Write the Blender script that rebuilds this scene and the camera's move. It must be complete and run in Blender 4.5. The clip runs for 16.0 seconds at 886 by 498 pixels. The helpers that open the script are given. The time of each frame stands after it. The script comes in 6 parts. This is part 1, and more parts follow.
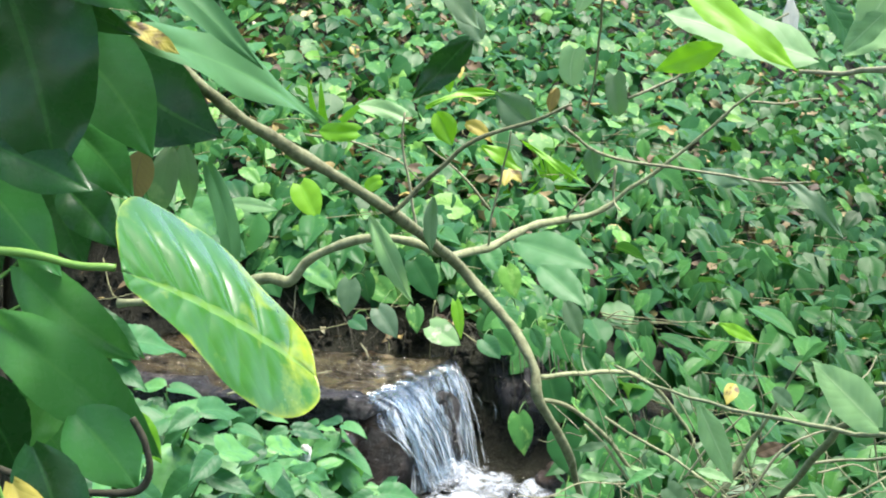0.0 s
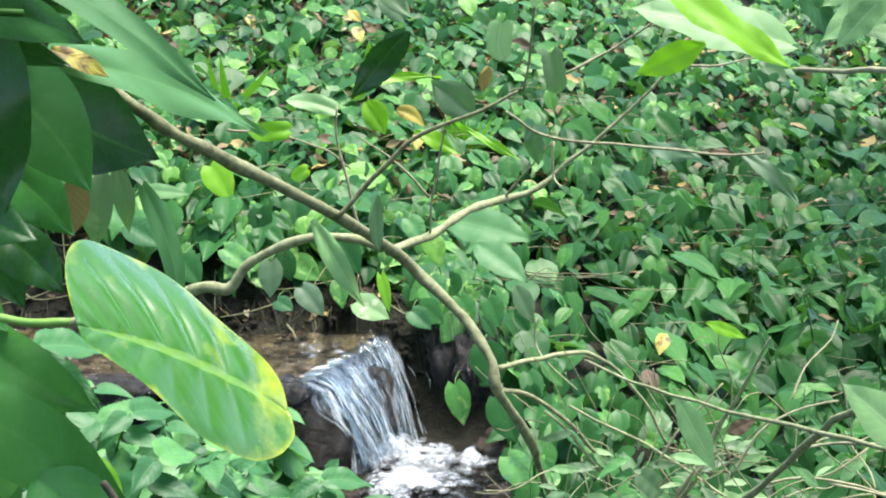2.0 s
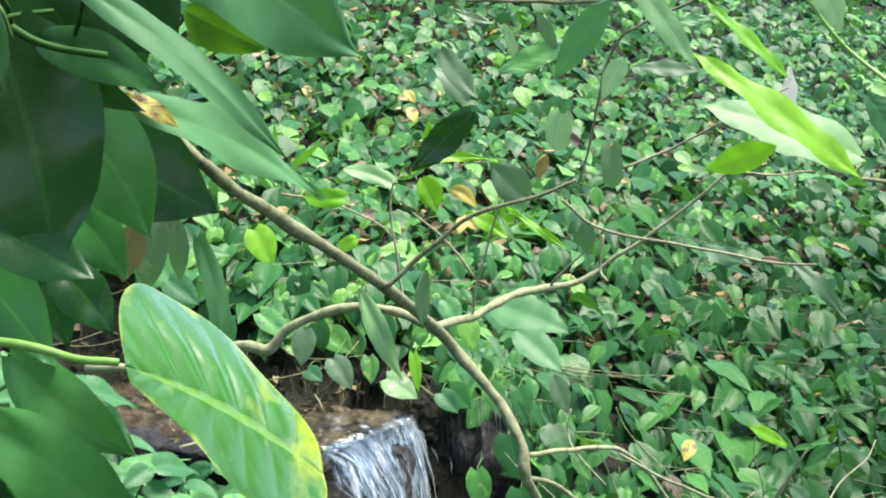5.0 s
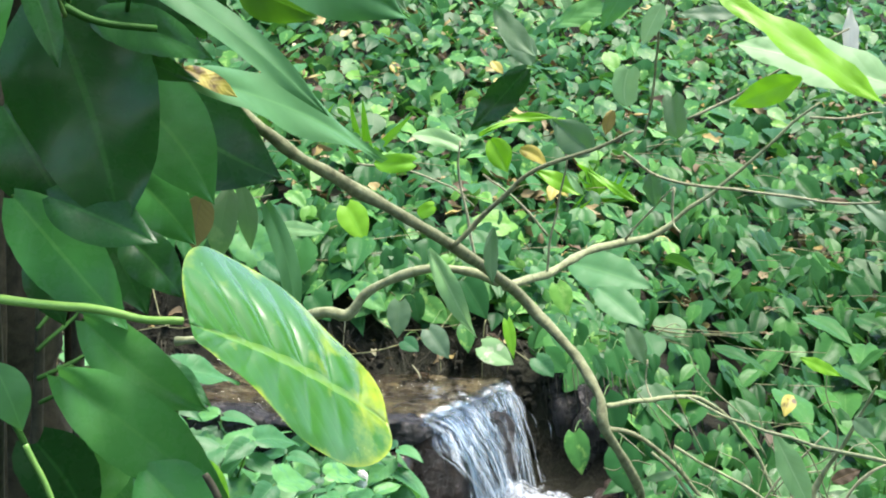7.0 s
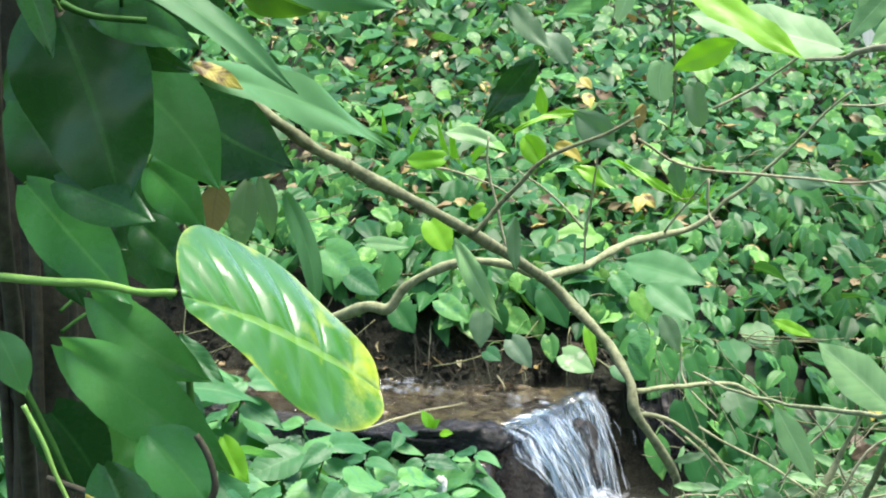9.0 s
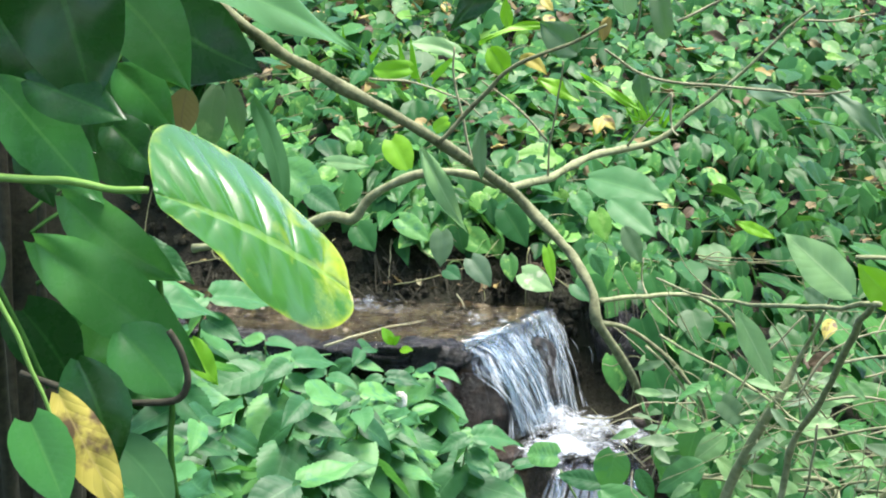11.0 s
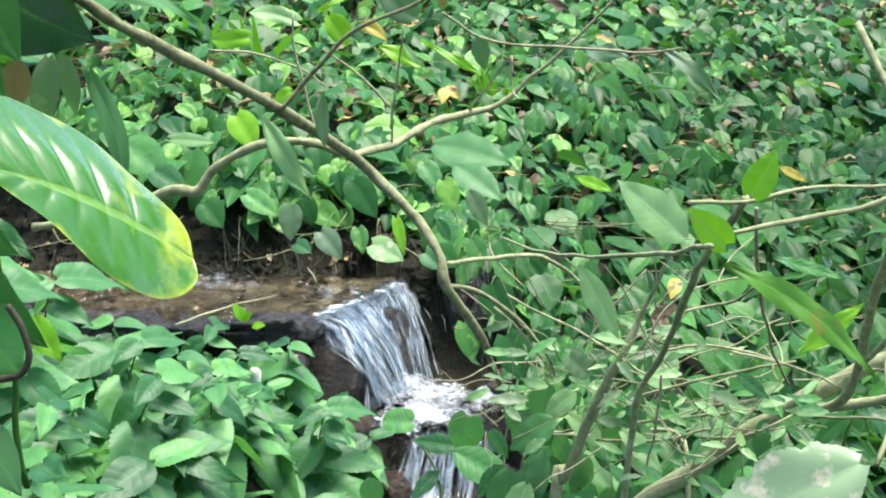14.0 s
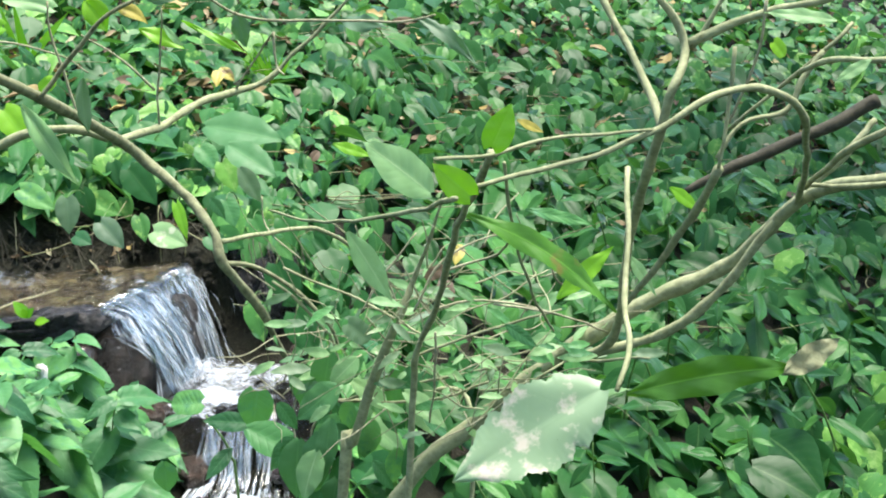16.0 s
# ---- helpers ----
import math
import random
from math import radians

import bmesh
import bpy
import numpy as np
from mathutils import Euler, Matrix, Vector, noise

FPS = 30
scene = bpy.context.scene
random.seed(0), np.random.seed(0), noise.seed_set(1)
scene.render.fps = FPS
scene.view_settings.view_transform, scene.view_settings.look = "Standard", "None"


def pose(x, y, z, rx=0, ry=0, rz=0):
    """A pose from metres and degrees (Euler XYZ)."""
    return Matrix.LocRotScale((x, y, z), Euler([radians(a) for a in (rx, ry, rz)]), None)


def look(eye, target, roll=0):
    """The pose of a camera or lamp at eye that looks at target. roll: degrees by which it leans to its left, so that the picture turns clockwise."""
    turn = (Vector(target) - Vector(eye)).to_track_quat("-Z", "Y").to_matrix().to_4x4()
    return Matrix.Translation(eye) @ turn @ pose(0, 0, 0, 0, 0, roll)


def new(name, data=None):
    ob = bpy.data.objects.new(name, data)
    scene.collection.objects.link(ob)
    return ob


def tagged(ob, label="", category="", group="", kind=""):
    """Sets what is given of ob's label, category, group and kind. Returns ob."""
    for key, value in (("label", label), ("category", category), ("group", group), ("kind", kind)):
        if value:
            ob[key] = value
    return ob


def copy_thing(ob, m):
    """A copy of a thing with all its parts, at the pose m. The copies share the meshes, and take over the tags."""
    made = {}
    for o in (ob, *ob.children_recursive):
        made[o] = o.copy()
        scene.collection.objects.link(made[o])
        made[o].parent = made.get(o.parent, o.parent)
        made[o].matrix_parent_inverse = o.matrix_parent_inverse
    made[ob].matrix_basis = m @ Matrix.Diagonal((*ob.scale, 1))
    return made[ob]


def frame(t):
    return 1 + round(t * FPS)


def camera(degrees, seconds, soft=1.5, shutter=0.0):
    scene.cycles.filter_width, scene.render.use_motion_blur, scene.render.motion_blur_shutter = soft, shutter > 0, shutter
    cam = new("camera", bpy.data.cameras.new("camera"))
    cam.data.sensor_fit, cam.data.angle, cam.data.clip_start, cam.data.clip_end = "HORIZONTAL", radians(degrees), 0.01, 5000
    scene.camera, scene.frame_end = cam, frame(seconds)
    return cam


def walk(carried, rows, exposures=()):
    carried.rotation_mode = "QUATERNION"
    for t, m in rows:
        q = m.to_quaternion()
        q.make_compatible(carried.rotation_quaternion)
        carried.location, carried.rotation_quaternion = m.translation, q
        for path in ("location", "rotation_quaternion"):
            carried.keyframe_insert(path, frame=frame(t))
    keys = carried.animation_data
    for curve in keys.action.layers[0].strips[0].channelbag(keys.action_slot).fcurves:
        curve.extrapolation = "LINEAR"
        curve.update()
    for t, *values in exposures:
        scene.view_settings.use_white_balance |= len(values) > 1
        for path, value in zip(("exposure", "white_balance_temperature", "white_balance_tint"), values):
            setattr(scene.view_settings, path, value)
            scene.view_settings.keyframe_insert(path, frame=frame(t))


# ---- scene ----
cam = camera(33.1, 16.0, soft=2.0)
PATH = [
    (0, (0.02, -0.015, 2.177), (-0.122, 1.949, 1.831), 3.6),
    (0.5, (0.062, -0.028, 2.194), (-0.024, 1.938, 1.838), 1.8),
    (1, (0.042, 0.003, 2.214), (0.007, 1.964, 1.824), 0.9),
    (1.5, (-0.027, 0.094, 2.227), (-0.047, 2.05, 1.814), -0.1),
    (2, (-0.058, 0.078, 2.229), (-0.067, 2.036, 1.822), -0.2),
    (2.5, (-0.062, 0.049, 2.23), (-0.182, 2.019, 1.908), 3.3),
    (3, (-0.073, 0.055, 2.237), (-0.247, 2.026, 1.947), 4.8),
    (3.5, (-0.079, 0.064, 2.234), (-0.237, 2.039, 1.964), 5.4),
    (4, (-0.091, 0.077, 2.241), (-0.213, 2.055, 1.97), 5.8),
    (4.5, (-0.088, 0.075, 2.224), (-0.168, 2.053, 1.945), 5.3),
    (4.7, (-0.084, 0.072, 2.221), (-0.141, 2.051, 1.937), 5.0),
    (6.8, (-0.038, 0.036, 2.202), (-0.192, 1.999, 1.854), 3.0),
    (7, (-0.016, 0.021, 2.203), (-0.213, 1.983, 1.868), 1.6),
    (7.5, (0.067, 0.024, 2.209), (-0.151, 1.99, 1.918), 2.7),
    (8, (0.153, -0.029, 2.204), (-0.17, 1.933, 1.988), 1.0),
    (8.5, (0.149, -0.022, 2.18), (-0.222, 1.931, 1.96), -0.8),
    (9, (0.149, -0.045, 2.158), (-0.211, 1.899, 1.858), -0.4),
    (9.5, (0.157, -0.07, 2.147), (-0.152, 1.871, 1.778), -0.3),
    (9.7, (0.156, -0.065, 2.138), (-0.135, 1.877, 1.755), 0.1),
    (11.8, (0.132, -0.074, 2.129), (-0.172, 1.862, 1.73), 0.4),
    (12, (0.137, -0.074, 2.127), (-0.151, 1.865, 1.727), 0.6),
    (12.5, (0.142, -0.073, 2.124), (-0.106, 1.87, 1.722), -0.2),
    (13, (0.15, -0.074, 2.122), (-0.049, 1.872, 1.703), -0.4),
    (13.5, (0.148, -0.077, 2.121), (-0.023, 1.869, 1.691), -0.6),
    (14, (0.149, -0.077, 2.117), (0.046, 1.874, 1.688), -0.6),
    (14.5, (0.154, -0.094, 2.108), (0.074, 1.855, 1.667), -1.0),
    (15, (0.172, -0.101, 2.111), (0.19, 1.848, 1.661), -1.4),
    (15.5, (0.18, -0.1, 2.108), (0.283, 1.844, 1.649), -2.5),
    (16, (0.18, -0.125, 2.112), (0.353, 1.812, 1.647), -2.8),
]
walk(cam, [(t, look(eye, target, roll)) for t, eye, target, roll in PATH], exposures=[(0.0, 1.92, 6700.0, 13.0), (16.0, 1.92, 6700.0, 13.0)])

# ---------------------------------------------------------------- light
SUN_UP, SUN_TURN = radians(76), radians(70)
world = bpy.data.worlds.new("sky")
scene.world = world
world.use_nodes = True
wn = world.node_tree
sky = wn.nodes.new("ShaderNodeTexSky")
sky.sky_type, sky.sun_disc, sky.sun_elevation, sky.sun_rotation = "NISHITA", False, SUN_UP, SUN_TURN
wn.links.new(sky.outputs["Color"], wn.nodes["Background"].inputs["Color"])
wn.nodes["Background"].inputs["Strength"].default_value = 0.14
sun = new("sun", bpy.data.lights.new("sun", "SUN"))
sun.data.energy, sun.data.angle, sun.data.color = 3.4, radians(34), (1.0, 0.96, 0.88)
SUN_WAY = Vector((math.sin(SUN_TURN) * math.cos(SUN_UP), math.cos(SUN_TURN) * math.cos(SUN_UP), math.sin(SUN_UP)))
sun.matrix_world = look(SUN_WAY * 20, (0, 0, 0))


# ---------------------------------------------------------------- materials
def material(name):
    m = bpy.data.materials.new(name)
    m.use_nodes = True
    return m, m.node_tree, m.node_tree.nodes["Principled BSDF"]


def node(tree, kind, **values):
    n = tree.nodes.new(kind)
    for key, value in values.items():
        n.inputs[key].default_value = value
    return n


def calc(tree, op, a, b=None, c=None):
    n = tree.nodes.new("ShaderNodeMath")
    n.operation = op
    for slot, v in enumerate((a, b, c)):
        if v is None:
            continue
        if isinstance(v, (int, float)):
            n.inputs[slot].default_value = v
        else:
            tree.links.new(v, n.inputs[slot])
    return n.outputs[0]


def blend(tree, fac, a, b, how="MIX"):
    n = tree.nodes.new("ShaderNodeMix")
    n.data_type, n.blend_type = "RGBA", how
    for slot, v in ((0, fac), (6, a), (7, b)):
        if isinstance(v, (int, float)):
            n.inputs[slot].default_value = v
        elif isinstance(v, tuple):
            n.inputs[slot].default_value = (*v, 1)
        else:
            tree.links.new(v, n.inputs[slot])
    return n.outputs[2]


def ramp(tree, fac, stops):
    n = tree.nodes.new("ShaderNodeValToRGB")
    while len(n.color_ramp.elements) < len(stops):
        n.color_ramp.elements.new(0.5)
    for e, (at, colour) in zip(n.color_ramp.elements, stops):
        e.position, e.color = at, (*colour, 1)
    tree.links.new(fac, n.inputs[0])
    return n.outputs[0]


def speckle(tree, scale, detail=3.0, rough=0.55, coords="Object"):
    c = tree.nodes.new("ShaderNodeTexCoord")
    n = node(tree, "ShaderNodeTexNoise", Scale=scale, Detail=detail, Roughness=rough)
    tree.links.new(c.outputs[coords], n.inputs["Vector"])
    return n.outputs["Fac"]


def relief(tree, bsdf, height, strength, distance):
    b = node(tree, "ShaderNodeBump", Strength=strength, Distance=distance)
    tree.links.new(height, b.inputs["Height"])
    tree.links.new(b.outputs[0], bsdf.inputs["Normal"])
    return b


def leaf_material(name, stops, rough=0.38, patch=None, patch_at=0.62, edge=None, rib=(0.2, 0.36, 0.12), rib_mix=0.5,
                  ribs=9.0, through_it=0.3, glow=(0.12, 0.42, 0.04), dent=0.12, holes=0.0, vein_mix=0.12, shine=0.4, buckle=0.3, patch_size=22.0, coat=0.0):
    """A leaf: tints that differ from leaf to leaf, a pale midrib, dented side veins, blotches and a thin blade that lets light pass."""
    m, tree, bsdf = material(name)
    info, island = tree.nodes.new("ShaderNodeObjectInfo"), tree.nodes.new("ShaderNodeNewGeometry")
    chance = calc(tree, "FRACT", calc(tree, "ADD", calc(tree, "MULTIPLY", info.outputs["Random"], 7.31), island.outputs["Random Per Island"]))
    uv = tree.nodes.new("ShaderNodeUVMap")
    split = tree.nodes.new("ShaderNodeSeparateXYZ")
    tree.links.new(uv.outputs[0], split.inputs[0])
    along, across = split.outputs[0], calc(tree, "ABSOLUTE", calc(tree, "SUBTRACT", calc(tree, "MULTIPLY", split.outputs[1], 2.0), 1.0))
    colour = ramp(tree, chance, stops)
    mottled = speckle(tree, 55.0)
    colour = blend(tree, calc(tree, "MULTIPLY", mottled, 0.5), colour, blend(tree, 1.0, colour, (0.45, 0.6, 0.5), "MULTIPLY"))
    wave = calc(tree, "ABSOLUTE", calc(tree, "SINE", calc(tree, "MULTIPLY", calc(tree, "SUBTRACT", along, calc(tree, "MULTIPLY", across, 0.22)), ribs * math.pi)))
    veins = calc(tree, "POWER", wave, 0.4)
    colour = blend(tree, calc(tree, "MULTIPLY", calc(tree, "SUBTRACT", 1.0, veins), vein_mix), colour, rib)
    if patch:
        spots = calc(tree, "ADD", speckle(tree, patch_size, 4.0, 0.65), calc(tree, "MULTIPLY", calc(tree, "SUBTRACT", chance, 0.5), 0.22))
        spots = calc(tree, "SMOOTH_MIN", calc(tree, "MAXIMUM", calc(tree, "MULTIPLY", calc(tree, "SUBTRACT", spots, patch_at), 9.0), 0.0), 1.0, 0.1)
        colour = blend(tree, spots, colour, patch)
    if edge:
        rim = calc(tree, "ADD", calc(tree, "MULTIPLY", calc(tree, "POWER", across, 20.0), 0.55), calc(tree, "MULTIPLY", calc(tree, "SUBTRACT", calc(tree, "ADD", speckle(tree, 20.0, 4.0, 0.6), calc(tree, "MULTIPLY", calc(tree, "POWER", along, 4.0), 0.3)), 0.6), 2.6))
        rim = calc(tree, "MINIMUM", calc(tree, "MAXIMUM", rim, 0.0), 0.85)
        colour = blend(tree, rim, colour, edge)
    middle = calc(tree, "LESS_THAN", across, 0.045)
    colour = blend(tree, calc(tree, "MULTIPLY", middle, rib_mix), colour, rib)
    tree.links.new(colour, bsdf.inputs["Base Color"])
    tree.links.new(calc(tree, "ADD", rough - 0.1, calc(tree, "MULTIPLY", mottled, 0.25)), bsdf.inputs["Roughness"])
    bsdf.inputs["Specular IOR Level"].default_value = shine
    bsdf.inputs["Coat Weight"].default_value, bsdf.inputs["Coat Roughness"].default_value = coat, 0.23
    height = calc(tree, "ADD", veins, calc(tree, "MULTIPLY", calc(tree, "SUBTRACT", 1.0, middle), 0.6))
    height = calc(tree, "ADD", height, calc(tree, "MULTIPLY", speckle(tree, 17.0, 2.0, 0.4), buckle / max(dent, 0.01)))
    bump = relief(tree, bsdf, height, dent, 0.004)
    thin = tree.nodes.new("ShaderNodeBsdfTranslucent")
    tree.links.new(blend(tree, 0.55, colour, glow), thin.inputs["Color"])
    tree.links.new(bump.outputs[0], thin.inputs["Normal"])
    mix = node(tree, "ShaderNodeMixShader", Fac=through_it)
    tree.links.new(bsdf.outputs[0], mix.inputs[1])
    tree.links.new(thin.outputs[0], mix.inputs[2])
    last = mix.outputs[0]
    if holes:
        gone = calc(tree, "GREATER_THAN", speckle(tree, 38.0, 2.0), holes)
        clear = tree.nodes.new("ShaderNodeBsdfTransparent")
        cut = tree.nodes.new("ShaderNodeMixShader")
        tree.links.new(gone, cut.inputs[0])
        tree.links.new(last, cut.inputs[1])
        tree.links.new(clear.outputs[0], cut.inputs[2])
        last = cut.outputs[0]
    tree.links.new(last, tree.nodes["Material Output"].inputs["Surface"])
    return m


POTHOS = leaf_material("pothos_leaf", [(0.0, (0.013, 0.064, 0.019)), (0.4, (0.024, 0.1, 0.029)), (0.72, (0.04, 0.146, 0.039)), (0.92, (0.068, 0.205, 0.05)), (1.0, (0.125, 0.29, 0.052))],
                       rough=0.34, patch=(0.175, 0.34, 0.08), patch_at=0.625, patch_size=30.0, shine=0.12, through_it=0.18, vein_mix=0.0, rib_mix=0.08, dent=0.03, buckle=0.4)
# deep green long-tipped leaves, darkened further to carry the lower slope's shade
LONG_LEAF_SHADE = leaf_material("long_tipped_leaf_shade_toned", [(0.0, (0.011, 0.053, 0.015)), (0.4, (0.02, 0.084, 0.023)), (0.75, (0.034, 0.125, 0.032)), (1.0, (0.064, 0.198, 0.044))],
                          rough=0.3, patch=(0.09, 0.23, 0.06), patch_at=0.68, patch_size=30.0, shine=0.1, through_it=0.18, vein_mix=0.04, rib_mix=0.15, dent=0.06, buckle=0.5)
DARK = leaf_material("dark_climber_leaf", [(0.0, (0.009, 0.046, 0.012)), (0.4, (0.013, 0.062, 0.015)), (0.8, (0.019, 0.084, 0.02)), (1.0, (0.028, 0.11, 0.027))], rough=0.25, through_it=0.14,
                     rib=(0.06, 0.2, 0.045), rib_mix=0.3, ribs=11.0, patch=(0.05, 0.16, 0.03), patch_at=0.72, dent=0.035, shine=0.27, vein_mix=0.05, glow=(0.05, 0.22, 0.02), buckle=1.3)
MID = leaf_material("green_climber_leaf", [(0.0, (0.03, 0.14, 0.034)), (0.5, (0.055, 0.22, 0.054)), (1.0, (0.11, 0.33, 0.082))], rough=0.25, through_it=0.28,
                    rib=(0.12, 0.32, 0.08), rib_mix=0.35, ribs=11.0, dent=0.035, shine=0.25, vein_mix=0.05, glow=(0.1, 0.38, 0.04), buckle=1.3)
SAGE = leaf_material("pale_climber_leaf", [(0.0, (0.05, 0.158, 0.06)), (1.0, (0.08, 0.212, 0.085))], rough=0.46, through_it=0.28, shine=0.22, vein_mix=0.06, rib=(0.13, 0.32, 0.11), rib_mix=0.3, ribs=7.0, dent=0.025, buckle=0.8)
VARIEGATED = leaf_material("variegated_leaf", [(0.0, (0.038, 0.152, 0.022)), (1.0, (0.038, 0.152, 0.022))], rough=0.2, patch=(0.17, 0.32, 0.045), patch_at=0.7, coat=0.4,
                           edge=(0.37, 0.45, 0.04), rib=(0.17, 0.33, 0.07), rib_mix=0.55, ribs=13.0, through_it=0.14, dent=0.06, vein_mix=0.05, shine=0.5, buckle=0.3)
HERB = leaf_material("herb_leaf", [(0.0, (0.02, 0.09, 0.038)), (0.45, (0.048, 0.168, 0.06)), (0.75, (0.088, 0.258, 0.082)), (1.0, (0.135, 0.34, 0.095))], rough=0.42, rib=(0.11, 0.28, 0.11), rib_mix=0.35, ribs=7.0, dent=0.16, vein_mix=0.1, shine=0.26, buckle=1.4, patch=(0.06, 0.2, 0.09), patch_at=0.6, patch_size=26.0)
LIME = leaf_material("lime_leaf", [(0.0, (0.121, 0.36, 0.0146)), (1.0, (0.216, 0.46, 0.0195))], rough=0.42, rib=(0.2, 0.46, 0.05), through_it=0.38, glow=(0.2, 0.6, 0.015), vein_mix=0.03, dent=0.03)
PALE = leaf_material("pale_leaf", vein_mix=0.04, dent=0.05, stops=[(0.0, (0.16, 0.33, 0.13)), (1.0, (0.25, 0.43, 0.18))], rough=0.5, rib=(0.38, 0.54, 0.28), patch=(0.5, 0.54, 0.36), patch_at=0.66, through_it=0.35, glow=(0.35, 0.6, 0.22))
GREY = leaf_material("grey_leaf", vein_mix=0.02, dent=0.04, stops=[(0.0, (0.07, 0.14, 0.075)), (1.0, (0.14, 0.22, 0.115))], rough=0.5, rib=(0.16, 0.27, 0.13), rib_mix=0.2, through_it=0.25, patch=(0.22, 0.3, 0.15), patch_at=0.68, buckle=0.6)
WORN = leaf_material("worn_leaf", [(0.0, (0.22, 0.33, 0.19)), (1.0, (0.22, 0.33, 0.19))], rough=0.45, patch=(0.5, 0.46, 0.37), patch_at=0.42, rib_mix=0.15, rib=(0.34, 0.46, 0.28), ribs=5.0, through_it=0.25, glow=(0.25, 0.45, 0.16), holes=0.69, vein_mix=0.02, dent=0.03, patch_size=42.0, buckle=1.2)
STRAP = leaf_material("olive_strap_leaf", [(0.0, (0.04, 0.14, 0.011)), (1.0, (0.06, 0.195, 0.016))], rough=0.4, patch=(0.16, 0.11, 0.03), patch_at=0.64, rib=(0.16, 0.4, 0.05), through_it=0.25, glow=(0.13, 0.36, 0.015), vein_mix=0.03, dent=0.04)
WHITE = leaf_material("bleached_leaf", [(0.0, (0.84, 0.77, 0.64)), (1.0, (0.86, 0.8, 0.68))], rough=0.6, rib=(0.6, 0.56, 0.48), through_it=0.4, glow=(0.8, 0.78, 0.7), vein_mix=0.03, dent=0.04)
DEAD = leaf_material("dead_leaf", [(0.0, (0.05, 0.03, 0.014)), (0.4, (0.12, 0.08, 0.036)), (0.7, (0.24, 0.18, 0.085)), (0.9, (0.34, 0.25, 0.06)), (1.0, (0.42, 0.38, 0.24))], rough=0.6, rib=(0.2, 0.14, 0.07), through_it=0.12, glow=(0.26, 0.2, 0.08))
YELLOW = leaf_material("yellowing_leaf", [(0.0, (0.42, 0.33, 0.06)), (1.0, (0.5, 0.42, 0.08))], rough=0.5, patch=(0.1, 0.06, 0.03), patch_at=0.56, rib=(0.45, 0.36, 0.12), glow=(0.5, 0.4, 0.06))


def bark_material(name, dark, light, scale=60.0, rough=0.8, dent=0.6, shine=0.35):
    m, tree, bsdf = material(name)
    grain = speckle(tree, scale, 5.0, 0.65)
    blotch = speckle(tree, scale * 0.2, 3.0)
    c = ramp(tree, grain, [(0.3, dark), (0.7, light)])
    c = blend(tree, calc(tree, "MULTIPLY", blotch, 0.6), c, blend(tree, 1.0, c, (0.5, 0.6, 0.45), "MULTIPLY"))
    tree.links.new(c, bsdf.inputs["Base Color"])
    bsdf.inputs["Roughness"].default_value = rough
    bsdf.inputs["Specular IOR Level"].default_value = shine
    relief(tree, bsdf, grain, dent, 0.004)
    return m


BARK = bark_material("grey_brown_bark", (0.085, 0.09, 0.045), (0.28, 0.29, 0.165))
BARK_PALE = bark_material("pale_bark", (0.155, 0.168, 0.085), (0.35, 0.37, 0.21))
BARK_DARK = bark_material("dark_bark", (0.016, 0.016, 0.009), (0.06, 0.055, 0.033))
STALK = bark_material("green_stalk", (0.04, 0.11, 0.02), (0.1, 0.2, 0.04), 30.0, 0.5, 0.15)
STALK_PALE = bark_material("pale_green_stalk", (0.12, 0.27, 0.05), (0.23, 0.4, 0.09), 30.0, 0.45, 0.1)
# STALK in darker greens: the shade among the climber's leaves is in the colour
STALK_SHADE = bark_material("stalk_shade_tone", (0.018, 0.07, 0.012), (0.036, 0.115, 0.02), 30.0, 0.6, 0.1, 0.1)
RUNNER = bark_material("dry_runner", (0.1, 0.11, 0.045), (0.3, 0.29, 0.15), 40.0, 0.7, 0.2)
TWIG = bark_material("thin_twig", (0.17, 0.165, 0.095), (0.42, 0.4, 0.26))


def soil_material():
    m, tree, bsdf = material("damp_soil")
    fine, coarse = speckle(tree, 90.0, 7.0, 0.75), speckle(tree, 9.0, 5.0, 0.65)
    c = ramp(tree, fine, [(0.3, (0.005, 0.005, 0.002)), (0.52, (0.018, 0.018, 0.009)), (0.7, (0.052, 0.05, 0.026)), (0.84, (0.15, 0.135, 0.08))])
    c = blend(tree, ramp(tree, coarse, [(0.45, (0, 0, 0)), (0.62, (0.8, 0.8, 0.8))]), c, (0.02, 0.024, 0.01))
    tree.links.new(c, bsdf.inputs["Base Color"])
    bsdf.inputs["Roughness"].default_value = 0.75
    bsdf.inputs["Specular IOR Level"].default_value = 0.25
    relief(tree, bsdf, calc(tree, "ADD", fine, coarse), 1.0, 0.03)
    return m


def rock_material(name, stops, rough, scale=14.0, dent=0.045):
    m, tree, bsdf = material(name)
    a, b = speckle(tree, scale, 7.0, 0.68), speckle(tree, scale * 0.25, 3.0)
    c = ramp(tree, calc(tree, "ADD", calc(tree, "MULTIPLY", a, 0.7), calc(tree, "MULTIPLY", b, 0.3)), stops)
    tree.links.new(c, bsdf.inputs["Base Color"])
    tree.links.new(ramp(tree, b, [(0.3, (rough, rough, rough)), (0.7, (rough + 0.25,) * 3)]), bsdf.inputs["Roughness"])
    relief(tree, bsdf, a, 1.0, dent)
    return m


